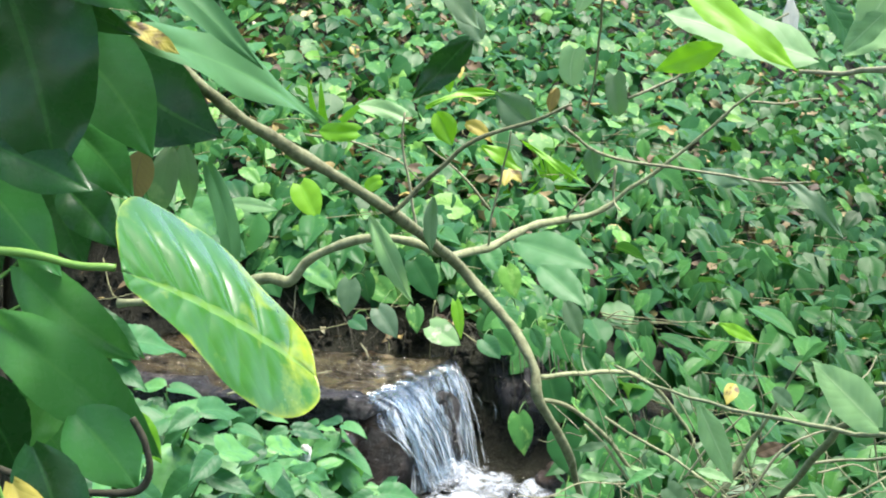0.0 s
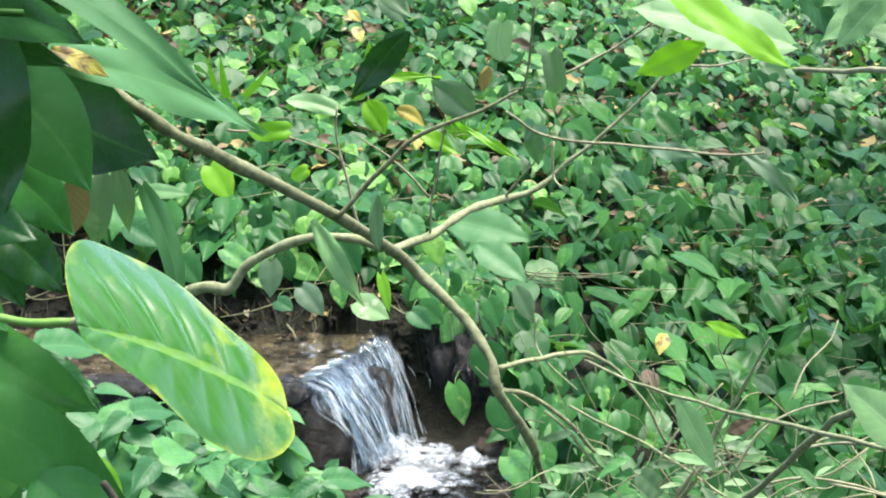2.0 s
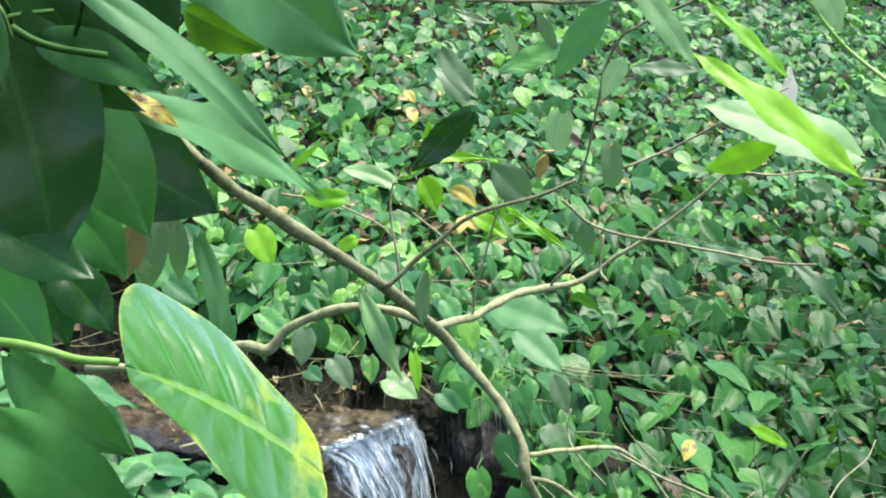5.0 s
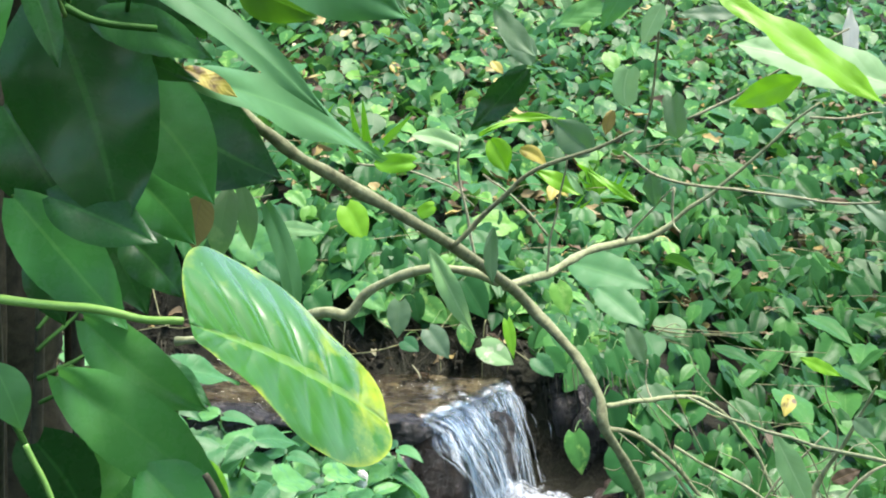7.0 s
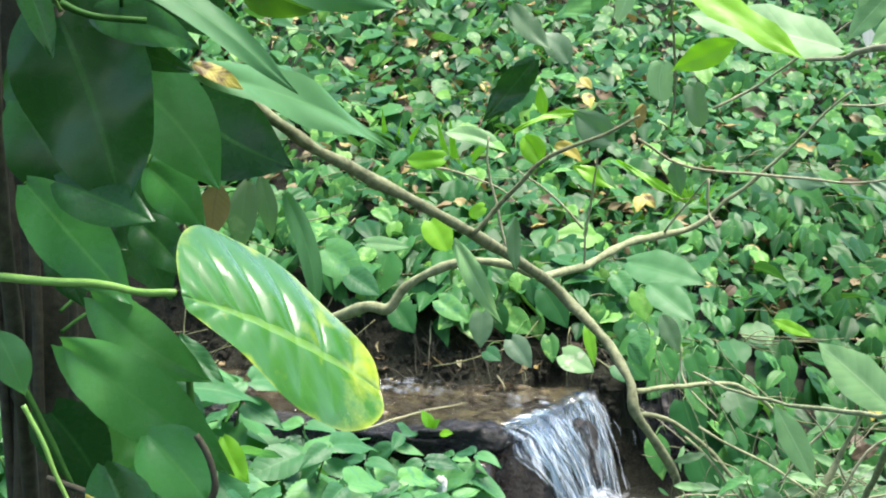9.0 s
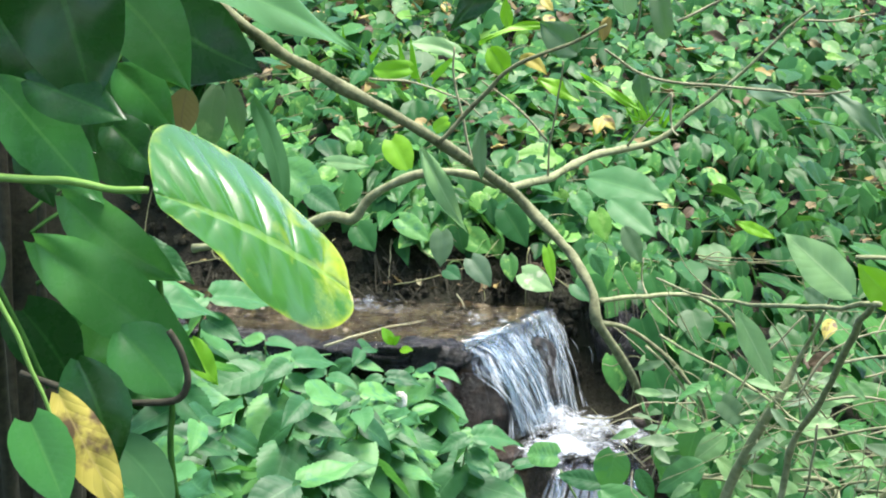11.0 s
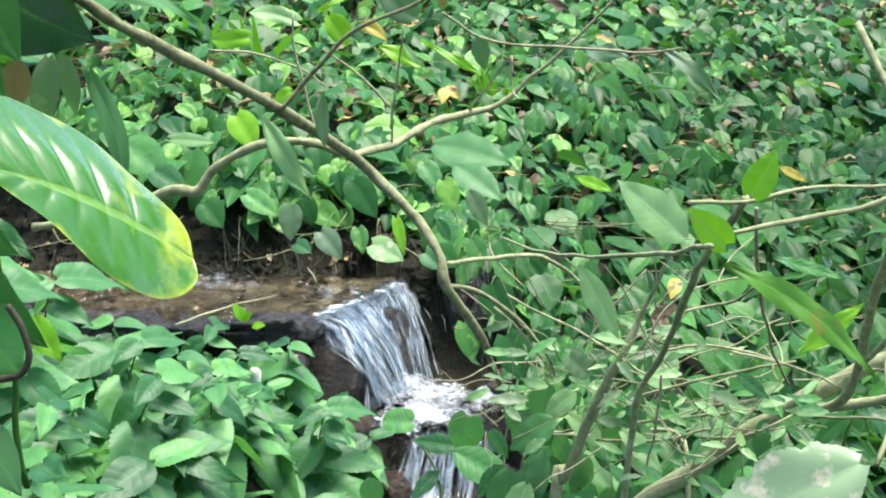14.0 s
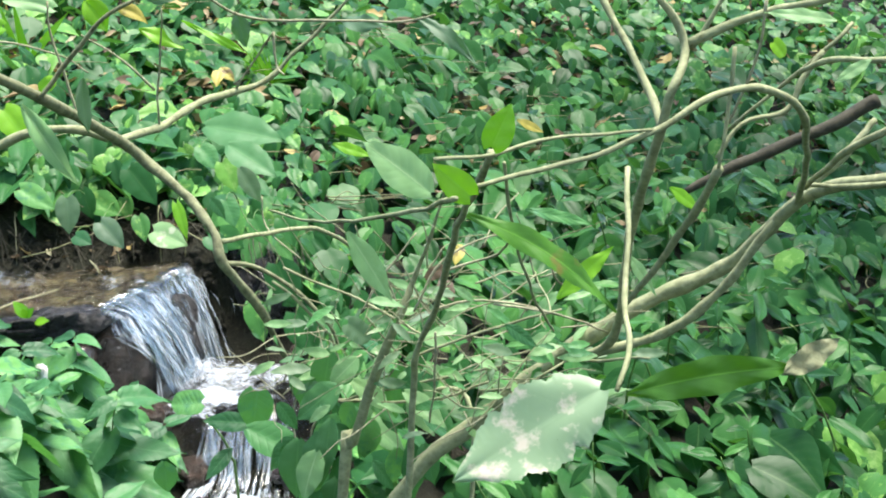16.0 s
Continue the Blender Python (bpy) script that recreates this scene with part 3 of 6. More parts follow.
def slab(name, corners, top, deep, mat, label, seed):
    """A flat broken stone: a rounded outline with a rough top and worn edges."""
    bm = bmesh.new()
    n, rings = 180, []
    c = np.array(corners, float)
    mid = c.mean(0)
    for depth, grow in ((0.0, 0.0), (0.0, 0.35), (0.0, 0.6), (0.0, 0.72), (0.0, 0.82), (-0.03, 0.91), (-0.1, 0.97), (-0.22, 1.0), (-0.34, 0.985), (-0.46, 0.955), (-0.58, 0.975), (-0.7, 0.985), (-0.84, 0.96), (-1.0, 0.9)):
        ring = []
        for k in range(n):
            u = k / n * len(c)
            a, b = c[int(u) % len(c)], c[(int(u) + 1) % len(c)]
            p = a + (b - a) * (u - int(u))
            p = mid + (p - mid) * grow
            r = noise.fractal(Vector((p[0] * 5 + seed, p[1] * 5, depth * 3)), 1.0, 2.0, 3)
            fine = noise.fractal(Vector((p[0] * 26 + seed, p[1] * 26, depth * 9)), 0.8, 2.0, 3)
            out = (p - mid) / (np.linalg.norm(p - mid) + 1e-6) * (0.06 * r + 0.012 * fine) * (grow > 0.5)
            ring.append(bm.verts.new((p[0] + out[0], p[1] + out[1], top + depth * deep + 0.022 * r + 0.009 * fine)))
        rings.append(ring)
    for a, b in zip(rings, rings[1:]):
        for k in range(n):
            bm.faces.new((a[k], a[(k + 1) % n], b[(k + 1) % n], b[k]))
    bm.faces.new(rings[-1][::-1])
    bmesh.ops.remove_doubles(bm, verts=rings[0], dist=0.05)
    bmesh.ops.recalc_face_normals(bm, faces=bm.faces)
    me = bpy.data.meshes.new(name)
    bm.to_mesh(me)
    bm.free()
    me.polygons.foreach_set("use_smooth", np.ones(len(me.polygons), dtype=bool))
    me.materials.append(mat)
    return tagged(new(name, me), label, "rock", "rocks of the ledge")


slab("rock_slab", [(-1.02, 4.74), (-0.78, 4.73), (-0.54, 4.80), (-0.53, 4.88), (-0.75, 4.87), (-1.0, 4.83)], 0.792, 0.075, WET_ROCK, "flat wet black rock slab at the stream's edge", 1)
slab("rock_slab", [(-2.5, 4.98), (-1.6, 4.84), (-1.04, 4.76), (-1.02, 4.84), (-1.5, 4.93), (-2.5, 5.12)], 0.8, 0.085, WET_ROCK, "long dark wet rock slab holding back the stream", 2)
slab("rock_slab", [(-1.05, 4.83), (-0.72, 4.85), (-0.62, 5.1), (-0.5, 5.46), (-0.66, 5.56), (-0.95, 5.2)], 0.748, 0.06, BED, "brown stone lip that the water runs over", 3)


def place_rock(spot, size, mat, label, seed):
    rock("rock", spot, size, mat, label, seed, turn=seed * 47 % 360, rough=0.42)


rock("rock", (-0.655, 4.80, 0.625), (0.085, 0.08, 0.07), SLICK_ROCK, "rounded glistening black stone under the ledge", 4, rough=0.16)
place_rock((-0.82, 4.9, 0.58), (0.14, 0.1, 0.1), WET_ROCK, "dark wet stone in the hollow under the ledge", 5)
place_rock((-1.1, 4.95, 0.58), (0.2, 0.12, 0.11), WET_ROCK, "dark wet stone in the hollow under the ledge", 6)
place_rock((-1.5, 4.98, 0.6), (0.25, 0.14, 0.11), WET_ROCK, "dark wet stone in the hollow under the ledge", 7)
place_rock((-0.56, 5.0, 0.5), (0.13, 0.15, 0.2), RED_ROCK, "red-brown wet rock behind the falling water", 8)
place_rock((-0.42, 5.3, 0.52), (0.12, 0.2, 0.2), WET_ROCK, "dark wet rock behind the falling water", 9)
place_rock((-0.08, 5.62, 0.62), (0.2, 0.13, 0.2), WET_ROCK, "black dripping rock face beside the waterfall", 10)
place_rock((0.04, 5.48, 0.58), (0.14, 0.1, 0.22), WET_ROCK, "black dripping rock face beside the waterfall", 21)
place_rock((-0.22, 5.72, 0.66), (0.16, 0.1, 0.2), WET_ROCK, "black rock under the overhanging leaves", 22)
place_rock((-0.46, 4.76, 0.42), (0.12, 0.09, 0.07), RED_ROCK, "red-brown wet stone at the foot of the waterfall", 11)
place_rock((0.16, 5.15, 0.44), (0.12, 0.1, 0.07), RED_ROCK, "red-brown wet stone at the foot of the waterfall", 12)
place_rock((0.12, 4.78, 0.38), (0.09, 0.07, 0.06), RED_ROCK, "red-brown wet stone in the pool", 13)
place_rock((-0.27, 4.6, 0.27), (0.07, 0.06, 0.05), RED_ROCK, "red-brown wet stone in the pool", 14)
place_rock((0.1, 4.55, 0.26), (0.1, 0.09, 0.1), WET_ROCK, "dark wet stone beside the lower cascade", 15)
place_rock((-0.24, 4.45, 0.16), (0.09, 0.08, 0.07), WET_ROCK, "dark wet stone beside the lower cascade", 16)
place_rock((-0.70, 4.47, 0.685), (0.018, 0.018, 0.045), WHITE_ROCK, "small upright white stone among the bank's herbs", 17)


def strand(name, parent, share, width, mat, seed, rows=18, cols=4, stray=0.0, lift=0.0):
    """Water that glides over the lip and falls freely to the pool, wavering; share runs from one end of the lip to the other."""
    rnd = random.Random(seed)
    u = np.linspace(-0.12, 1, rows)[:, None]
    v = np.linspace(-1, 1, cols)[None]
    along = (LIP_B - LIP_A).normalized()
    top, foot = LIP_A.lerp(LIP_B, share), FOOT_A.lerp(FOOT_B, min(max(share + stray, -0.1), 1.1))
    throw = rnd.uniform(0.85, 1.2)
    sway = 0.005 * np.sin(u * 8 + rnd.random() * 6)
    breadth = width * (1.15 - 0.35 * u + 0.15 * np.sin(u * 10 + seed))
    x = top.x + (foot.x - top.x) * throw * u + along.x * (sway + v * breadth)
    y = top.y + (foot.y - top.y) * throw * u + along.y * (sway + v * breadth)
    z = top.z + lift + (foot.z - top.z) * np.clip(u, 0, 1) ** 1.7 + 0.006 * np.cos(v * 1.6)
    place = np.array(root_place(parent))
    a = np.array([i * cols + j for i in range(rows - 1) for j in range(cols - 1)])
    uv = np.stack([(u + 0.12) * 0.88 + seed + 0 * v, (v * width * 4) + seed * 0.613 + 0 * u], -1).reshape(-1, 2)
    me = mesh_of(name, np.stack([x, y, z], -1).reshape(-1, 3) - place, np.stack([a, a + cols, a + cols + 1, a + 1], 1), uv)
    return part(name, me, mat, parent)


def foam_sheet(name, parent, middle, reach, tall, seed, mass):
    """A churning, uneven mound of froth; mass says how thick it lies in the middle."""
    n = 56
    u, v = np.meshgrid(np.linspace(-1, 1, n), np.linspace(-1, 1, n), indexing="ij")
    far = np.clip(1 - np.hypot(u, v), 0, 1)
    rough = np.array([[noise.fractal(Vector((a * 3.2 + seed, b * 3.2, seed)), 1.0, 2.0, 4) for b in v[0]] for a in u[:, 0]])
    x, y = middle[0] + reach[0] * u, middle[1] + reach[1] * v
    z = middle[2] + tall * (far**1.2 * (0.6 + 0.5 * rough)) + 0.01 * rough
    a = np.array([i * n + j for i in range(n - 1) for j in range(n - 1) if far[i, j] > 0])
    uv = np.stack([(far - 0.45) * mass, 0 * far], -1).reshape(-1, 2)
    me = mesh_of(name, np.stack([x, y, z], -1).reshape(-1, 3) - np.array(root_place(parent)), np.stack([a, a + n, a + n + 1, a + 1], 1), uv)
    return part(name, me, FOAM, parent)


def build_waterfall():
    fall = thing("waterfall", (-0.2, 5.15, 0.43), "small white waterfall pouring over a dark stone lip into foam", "waterfall")
    rnd = random.Random(5)
    strand("water_sheet", fall, 0.26, 0.17, FALL_SHEET, 2, 22, 20)
    strand("water_sheet", fall, 0.78, 0.14, FALL_SHEET, 3, 22, 20)
    strand("water_sheet", fall, 0.5, 0.3, FALL_SHEET, 4, 22, 28, 0.0, -0.012)
    for k in range(60):
        share = rnd.choice((rnd.uniform(0.02, 0.5), rnd.uniform(0.15, 0.45), rnd.uniform(0.64, 0.95), rnd.uniform(0.0, 1.0)))
        strand("strand", fall, share, rnd.uniform(0.003, 0.017), FALL, 10 + k, stray=rnd.uniform(-0.15, 0.3), lift=rnd.uniform(-0.006, 0.008))
    for k, (spot, reach, tall, mass) in enumerate((((-0.25, 5.08, 0.44), (0.22, 0.32), 0.07, 1.0), ((-0.18, 5.02, 0.438), (0.34, 0.36), 0.04, 0.9), ((-0.27, 5.12, 0.45), (0.12, 0.22), 0.1, 0.7),
                                                     ((-0.17, 4.84, 0.437), (0.34, 0.26), 0.035, 1.2), ((-0.27, 4.78, 0.436), (0.2, 0.22), 0.025, 0.9), ((0.02, 5.06, 0.44), (0.18, 0.24), 0.03, 0.75))):
        foam_sheet("foam", fall, spot, reach, tall, k * 5.3, mass)
    for k, (spot, reach) in enumerate((((-0.95, 5.3, 0.797), (0.16, 0.07)), ((-1.0, 5.42, 0.8), (0.12, 0.05)), ((-0.52, 5.25, 0.788), (0.09, 0.12)))):
        foam_sheet("ripple", fall, spot, reach, 0.006, 60 + k * 3.1, 0.03)
    for k, (top, end) in enumerate((((-0.270, 5.360, 0.703), (-0.228, 5.360, 0.611)), ((-0.253, 5.360, 0.695), (-0.223, 5.360, 0.642)), ((-0.215, 5.360, 0.696), (-0.185, 5.360, 0.639)), ((-0.149, 5.360, 0.670), (-0.131, 5.360, 0.605)))):
        v, f = tube_arrays([top, Vector(top).lerp(Vector(end), 0.5) + Vector((0.006, 0, 0)), end], [0.0012, 0.0022, 0.0012], 6, 6, 0.4)
        uv = np.stack([np.repeat(np.arange(len(v) // 6), 6) / 14 * 0.7 + 0.25, np.tile(np.arange(6), len(v) // 6) / 18 + k * 0.17], 1)
        part("drip", mesh_of("drip", v - np.array(root_place(fall)), f, uv), FALL, fall, "thin dripping thread of water")
    low = thing("lower_cascade", (-0.05, 4.62, 0.3), "narrow lower cascade of white water between dark stones", "waterfall")
    for k in range(44):
        u = rnd.uniform(-2.1, 1.2)
        w = rnd.uniform(-0.03, 0.03)
        points = [(-0.03 + 0.09 * u, 4.78, 0.428), (-0.035 + 0.09 * u, 4.7, 0.415), (-0.05 + 0.085 * u + w, 4.61, 0.33), (-0.06 + 0.09 * u + w, 4.55, 0.25), (-0.1 + 0.12 * u + w, 4.36, 0.19), (-0.14 + 0.14 * u, 4.15, 0.15)]
        v, f = tube_arrays(points, [0.002, rnd.uniform(0.003, 0.01), 0.007, 0.007, 0.003], 5, 6, 0.5)
        uv = np.stack([np.repeat(np.arange(len(v) // 6), 6) / 26 + k, np.tile(np.arange(6), len(v) // 6) / 18 + k * 0.17], 1)
        part("strand", mesh_of("strand", v - np.array(root_place(low)), f, uv), FALL, low)
    foam_sheet("foam", low, (-0.1, 4.42, 0.215), (0.22, 0.22), 0.04, 41.0, 0.9)
    foam_sheet("foam", low, (-0.15, 4.2, 0.165), (0.25, 0.24), 0.02, 47.0, 0.75)


build_waterfall()


# ---------------------------------------------------------------- ground cover
def scatter_mesh(name, spots, variants, rng, low, high, tilt, yaw_spread, toward):
    """Many leaves as one mesh: spots (x, y, z), leaf shapes, sizes, and how they hang."""
    count = len(spots)
    size = rng.uniform(low, high, count) * (0.5 + 0.85 * rng.random(count) ** 1.3) * (1 + 0.22 * step(0.3, 1.0, spots[:, 0]) * step(7.0, 5.8, spots[:, 1]))
    yaw = toward + rng.normal(0, yaw_spread, count)
    pitch = -rng.normal(tilt, 0.3, count)
    roll = rng.normal(0, 0.4, count)
    pick = rng.integers(0, len(variants), count)
    vs, fs, uvs, start = [], [], [], 0
    for k, (v, f, uv) in enumerate(variants):
        mine = np.nonzero(pick == k)[0]
        cy, sy, cp, sp, cr, sr = (g(a[mine]) for a in (yaw, pitch, roll) for g in (np.cos, np.sin))
        ahead = np.stack([cy * cp, sy * cp, sp], 1)
        side0 = np.stack([-sy, cy, 0 * cy], 1)
        up0 = np.cross(ahead, side0)
        side = side0 * cr[:, None] + up0 * sr[:, None]
        up = np.cross(ahead, side)
        p = spots[mine][:, None] + size[mine][:, None, None] * (v[None, :, :1] * ahead[:, None] + v[None, :, 1:2] * side[:, None] + v[None, :, 2:] * up[:, None])
        vs.append(p.reshape(-1, 3))
        fs.append((f[None] + (start + np.arange(len(mine)) * len(v))[:, None, None]).reshape(-1, f.shape[1]))
        uvs.append(np.tile(uv, (len(mine), 1)))
        start += len(mine) * len(v)
    return mesh_of(name, np.concatenate(vs), np.concatenate(fs), np.concatenate(uvs))


def hill_spots(rng, x0, x1, y0, y1, density, lift0, lift1, keep_side=1, margin=0.03, spacing=0.001):
    n = int((x1 - x0) * (y1 - y0) * density)
    x, y = rng.uniform(x0, x1, n), rng.uniform(y0, y1, n)
    gap, side = stream_gap(x, y)
    seen = (x > -0.56 * y - 0.3) & (x < 0.52 * y + 0.5)
    patchy = np.sin(x * 3.3 + 1.1 * np.sin(y * 2.1)) * np.sin(y * 2.7 + 0.7 * x) > rng.uniform(-1.7, -0.6, n)
    first = {}
    apart = np.zeros(n, dtype=bool)
    for k, key in enumerate(zip(np.floor(x / spacing).astype(int), np.floor(y / spacing).astype(int))):
        near = [first[c] for c in ((key[0] + a, key[1] + b) for a in (-1, 0, 1) for b in (-1, 0, 1)) if c in first]
        if all((x[k] - x[o]) ** 2 + (y[k] - y[o]) ** 2 > spacing**2 for o in near):
            first[key] = k
            apart[k] = True
    keep = apart & ~((x > 0.25) & (y < 6.3) & (np.random.default_rng(n).random(n) < 0.45)) & (gap > margin + 0.19 * ((x < 0.12) & (y < 6.5) & (y > 5.0))) & (side * keep_side > 0) & seen & patchy
    x, y = x[keep], y[keep]
    return np.stack([x, y, ground_z(x, y) + rng.uniform(lift0, lift1, len(x))], 1)


HEARTS = [leaf_arrays("cover", r, 8, 6, fold, droop, 0.015, t, bend=b) for r, fold, droop, t, b in ((0.72, 0.3, 0.08, 0.0, 0.03), (0.6, 0.4, 0.16, 0.3, -0.05), (0.78, 0.15, 0.05, -0.25, 0.04), (0.56, 0.35, 0.2, 0.15, 0.07), (0.66, 0.5, 0.1, -0.4, -0.06))]
LONG = [leaf_arrays("cover", r, 8, 6, fold, droop, 0.015, t, bend=b) for r, fold, droop, t, b in ((0.52, 0.3, 0.14, 0.1, 0.05), (0.46, 0.45, 0.2, -0.2, -0.07), (0.6, 0.2, 0.1, 0.3, 0.03))]
HEARTS_FAR = [leaf_arrays("cover", r, 5, 4, fold, droop, 0.0, t, bend=b) for r, fold, droop, t, b in ((0.72, 0.3, 0.08, 0.0, 0.03), (0.58, 0.4, 0.16, 0.3, -0.05), (0.76, 0.2, 0.05, -0.25, 0.05))]
DRY = [leaf_arrays("ovate", r, 5, 4, fold, droop, 0.05, t) for r, fold, droop, t in ((0.55, 0.9, 0.3, 0.8), (0.45, 0.5, 0.5, -1.0), (0.6, 0.7, -0.3, 0.5))]

rng = np.random.default_rng(11)
DOWN = -math.pi / 2
for x0, x1, y0, y1, density, shapes, low, high, spread in ((-4.0, 0.35, 3.2, 7.2, 2300, HEARTS, 0.115, 0.185, 0.8), (0.35, 1.75, 3.2, 8.2, 2000, LONG, 0.15, 0.23, 0.8), (1.75, 5.0, 3.2, 8.2, 2000, LONG, 0.15, 0.23, 0.8), (-5.5, 0.35, 7.2, 10.0, 2100, HEARTS_FAR, 0.1, 0.165, 0.8), (0.35, 5.5, 8.2, 10.0, 2100, HEARTS_FAR, 0.1, 0.165, 0.8),
                                                           (-8.5, 8.5, 10.0, 15.0, 600, HEARTS_FAR, 0.08, 0.15, 0.9), (-13.0, 13.0, 15.0, 24.0, 110, HEARTS_FAR, 0.14, 0.24, 0.9)):
    me = scatter_mesh("pothos_ground_cover", hill_spots(rng, x0, x1, y0, y1, density, 0.02, 0.17, spacing=0.044 if y0 < 7 else 0.041), shapes, rng, low, high, 0.62 if shapes is LONG else 0.55, spread, DOWN)
    # same long leaves right of x 1.75 keep POTHOS, without the painted shade
    me.materials.append(LONG_LEAF_SHADE if shapes is LONG and x0 < 1 else POTHOS)
    tagged(new("pothos_ground_cover", me), "dense carpet of long-tipped green leaves at the slope's foot" if shapes is LONG else "dense carpet of green heart-shaped pothos leaves on the slope", "ground cover", kind="stuff")
verts, faces, start = [], [], 0
for x0, y0, a0, n in zip(rng.uniform(-2.6, 2.8, 260), rng.uniform(5.5, 8.2, 260), rng.uniform(-2.6, -0.5, 260), rng.uniform(0.12, 0.45, 260)):
    u = np.linspace(0, 1, 5)
    px, py = x0 + np.cos(a0 + u) * n * u, y0 + np.sin(a0 + u) * n * u
    pz = ground_z(px, py) + 0.1 + 0.06 * np.sin(u * 3.1 + a0)
    v, f = tube_arrays(np.stack([px, py, pz], 1), [0.003, 0.0022, 0.0014], 3, 5)
    verts.append(v)
    faces += [tuple(i + start for i in c) for c in f]
    start += len(v)
me = mesh_of("vine_runners", np.concatenate(verts), faces)
me.materials.append(RUNNER)
tagged(new("vine_runners", me), "thin bare vine runners weaving through the ground cover", "vines", kind="stuff")
me = scatter_mesh("leaf_litter", hill_spots(rng, -4.0, 4.0, 6.3, 10.5, 110, 0.04, 0.13), DRY, rng, 0.05, 0.11, 0.3, 3.0, DOWN)
me.materials.append(DEAD)
tagged(new("leaf_litter", me), "brown and yellow fallen leaves among the ground cover", "dead leaves", kind="stuff")


# ---------------------------------------------------------------- pothos vines at the water's edge
def build_vines():
    """Vines whose leaves can be told apart: runners on the bank with single leaves on stalks."""
    rnd = random.Random(21)
    rows = [(-1.9, -1.25), (-1.25, -0.85), (-0.85, -0.5), (-0.5, -0.15), (-0.15, 0.2), (0.2, 0.6)]
    for x0, x1 in rows:
        xm = (x0 + x1) / 2
        y0 = 5.6 + 0.02 * (xm + 0.5) if xm < -0.2 else 5.35 - 0.9 * max(xm, 0)
        vine = thing("pothos_vine", (xm, y0 + 0.2, float(ground_z(xm, y0 + 0.2))), "pothos vine trailing down the bank towards the water", "vine", "pothos vines")
        line = []
        for k in range(6):
            x, y = x0 + (x1 - x0) * k / 5, y0 + 0.2 + rnd.uniform(-0.12, 0.12)
            line.append((x, y, float(ground_z(x, y)) + 0.02))
        tube("runner", vine, line, [0.004, 0.005, 0.004], STALK, 4, 6)
        made = 0
        while made < 46:
            x, y = rnd.uniform(x0 - 0.05, x1 + 0.05), y0 + rnd.uniform(-0.32, 0.5)
            gap, side = stream_gap(np.array(x), np.array(y))
            if side < 0 or gap < (0.16 if x < 0.1 and y > 5.0 else 0.05):
                continue
            made += 1
            g = float(ground_z(x, y))
            base = Vector((x, y, g + rnd.uniform(0.05, 0.17)))
            size = rnd.uniform(0.075, 0.14)
            a, p = DOWN + rnd.gauss(0, 0.9), -rnd.uniform(0.3, 1.25)
            tip = base + size * Vector((math.cos(a) * math.cos(p), math.sin(a) * math.cos(p), math.sin(p)))
            leaf = leaf_at("leaf", vine, base, tip, POTHOS, "heart", rnd.uniform(0.62, 0.8), (rnd.uniform(-0.4, 0.4), -0.7, rnd.uniform(0.35, 0.9)), 7, 6,
                           fold=rnd.uniform(0.15, 0.5), droop=rnd.uniform(0.05, 0.25), turn=rnd.uniform(-0.3, 0.3))
            if made % 5 == 0:
                away = float(ground_z(x + 0.02, y + 0.07))
                tube("stalk", leaf, [(x + 0.02, y + 0.07, away), (x, y + 0.05, base.z + 0.015), base], [0.002, 0.0016], STALK, 3, 5)
    edge = thing("pothos_vine", (-0.3, 5.4, 0.8), "pothos leaves hanging over the stream's edge, some pale and grey-backed", "vine", "pothos vines")
    def edge_leaf(base, tip, mat, ratio):
        leaf = leaf_at("leaf", edge, base, tip, mat, "heart", ratio, (0.15, -0.85, 0.5), 9, 8, fold=0.25, droop=0.12)
        away = Vector(base) + Vector((0.01, 0.06, 0.015))
        far = (away.x + 0.02, away.y + 0.3, max(float(ground_z(away.x + 0.02, away.y + 0.3)) + 0.01, away.z - 0.1))
        tube("stalk", leaf, [base, away, Vector(away).lerp(Vector(far), 0.5) + Vector((0, 0, 0.02)), far], [0.0018, 0.0025], STALK, 3, 5)

    edge_leaf((-0.604, 5.420, 0.974), (-0.519, 5.360, 0.887), GREY, 0.7)
    edge_leaf((-0.389, 5.220, 0.969), (-0.271, 5.180, 0.923), PALE, 0.75)
    edge_leaf((-0.713, 5.400, 1.078), (-0.712, 5.360, 0.951), GREY, 0.68)
    edge_leaf((-0.472, 5.350, 1.179), (-0.376, 5.300, 1.055), POTHOS, 0.72)
    edge_leaf((-0.119, 5.150, 1.079), (-0.089, 5.100, 0.992), HERB, 0.75)
    edge_leaf((-0.025, 5.100, 1.016), (0.022, 5.050, 0.929), POTHOS, 0.75)
    edge_leaf((-0.192, 5.150, 0.953), (-0.124, 5.100, 0.904), HERB, 0.8)
    edge_leaf((-1.041, 5.400, 1.087), (-0.963, 5.350, 1.008), POTHOS, 0.9)
    edge_leaf((-0.043, 4.920, 0.755), (-0.009, 4.860, 0.631), POTHOS, 0.62)
    edge_leaf((0.052, 4.900, 0.894), (0.104, 4.850, 0.759), POTHOS, 0.85)
    edge_leaf((0.104, 4.850, 0.729), (0.166, 4.800, 0.586), POTHOS, 0.8)
    edge_leaf((-0.303, 5.250, 1.060), (-0.269, 5.200, 0.935), LIME, 0.32)
    edge_leaf((-0.897, 5.500, 1.105), (-0.769, 5.450, 1.036), HERB, 0.6)
    edge_leaf((-1.371, 5.600, 1.277), (-1.205, 5.550, 1.166), HERB, 0.8)
    edge_leaf((-1.248, 5.500, 1.196), (-1.117, 5.450, 1.131), HERB, 0.7)
    edge_leaf((-1.001, 5.900, 1.356), (-0.912, 5.850, 1.227), LIME, 0.75)
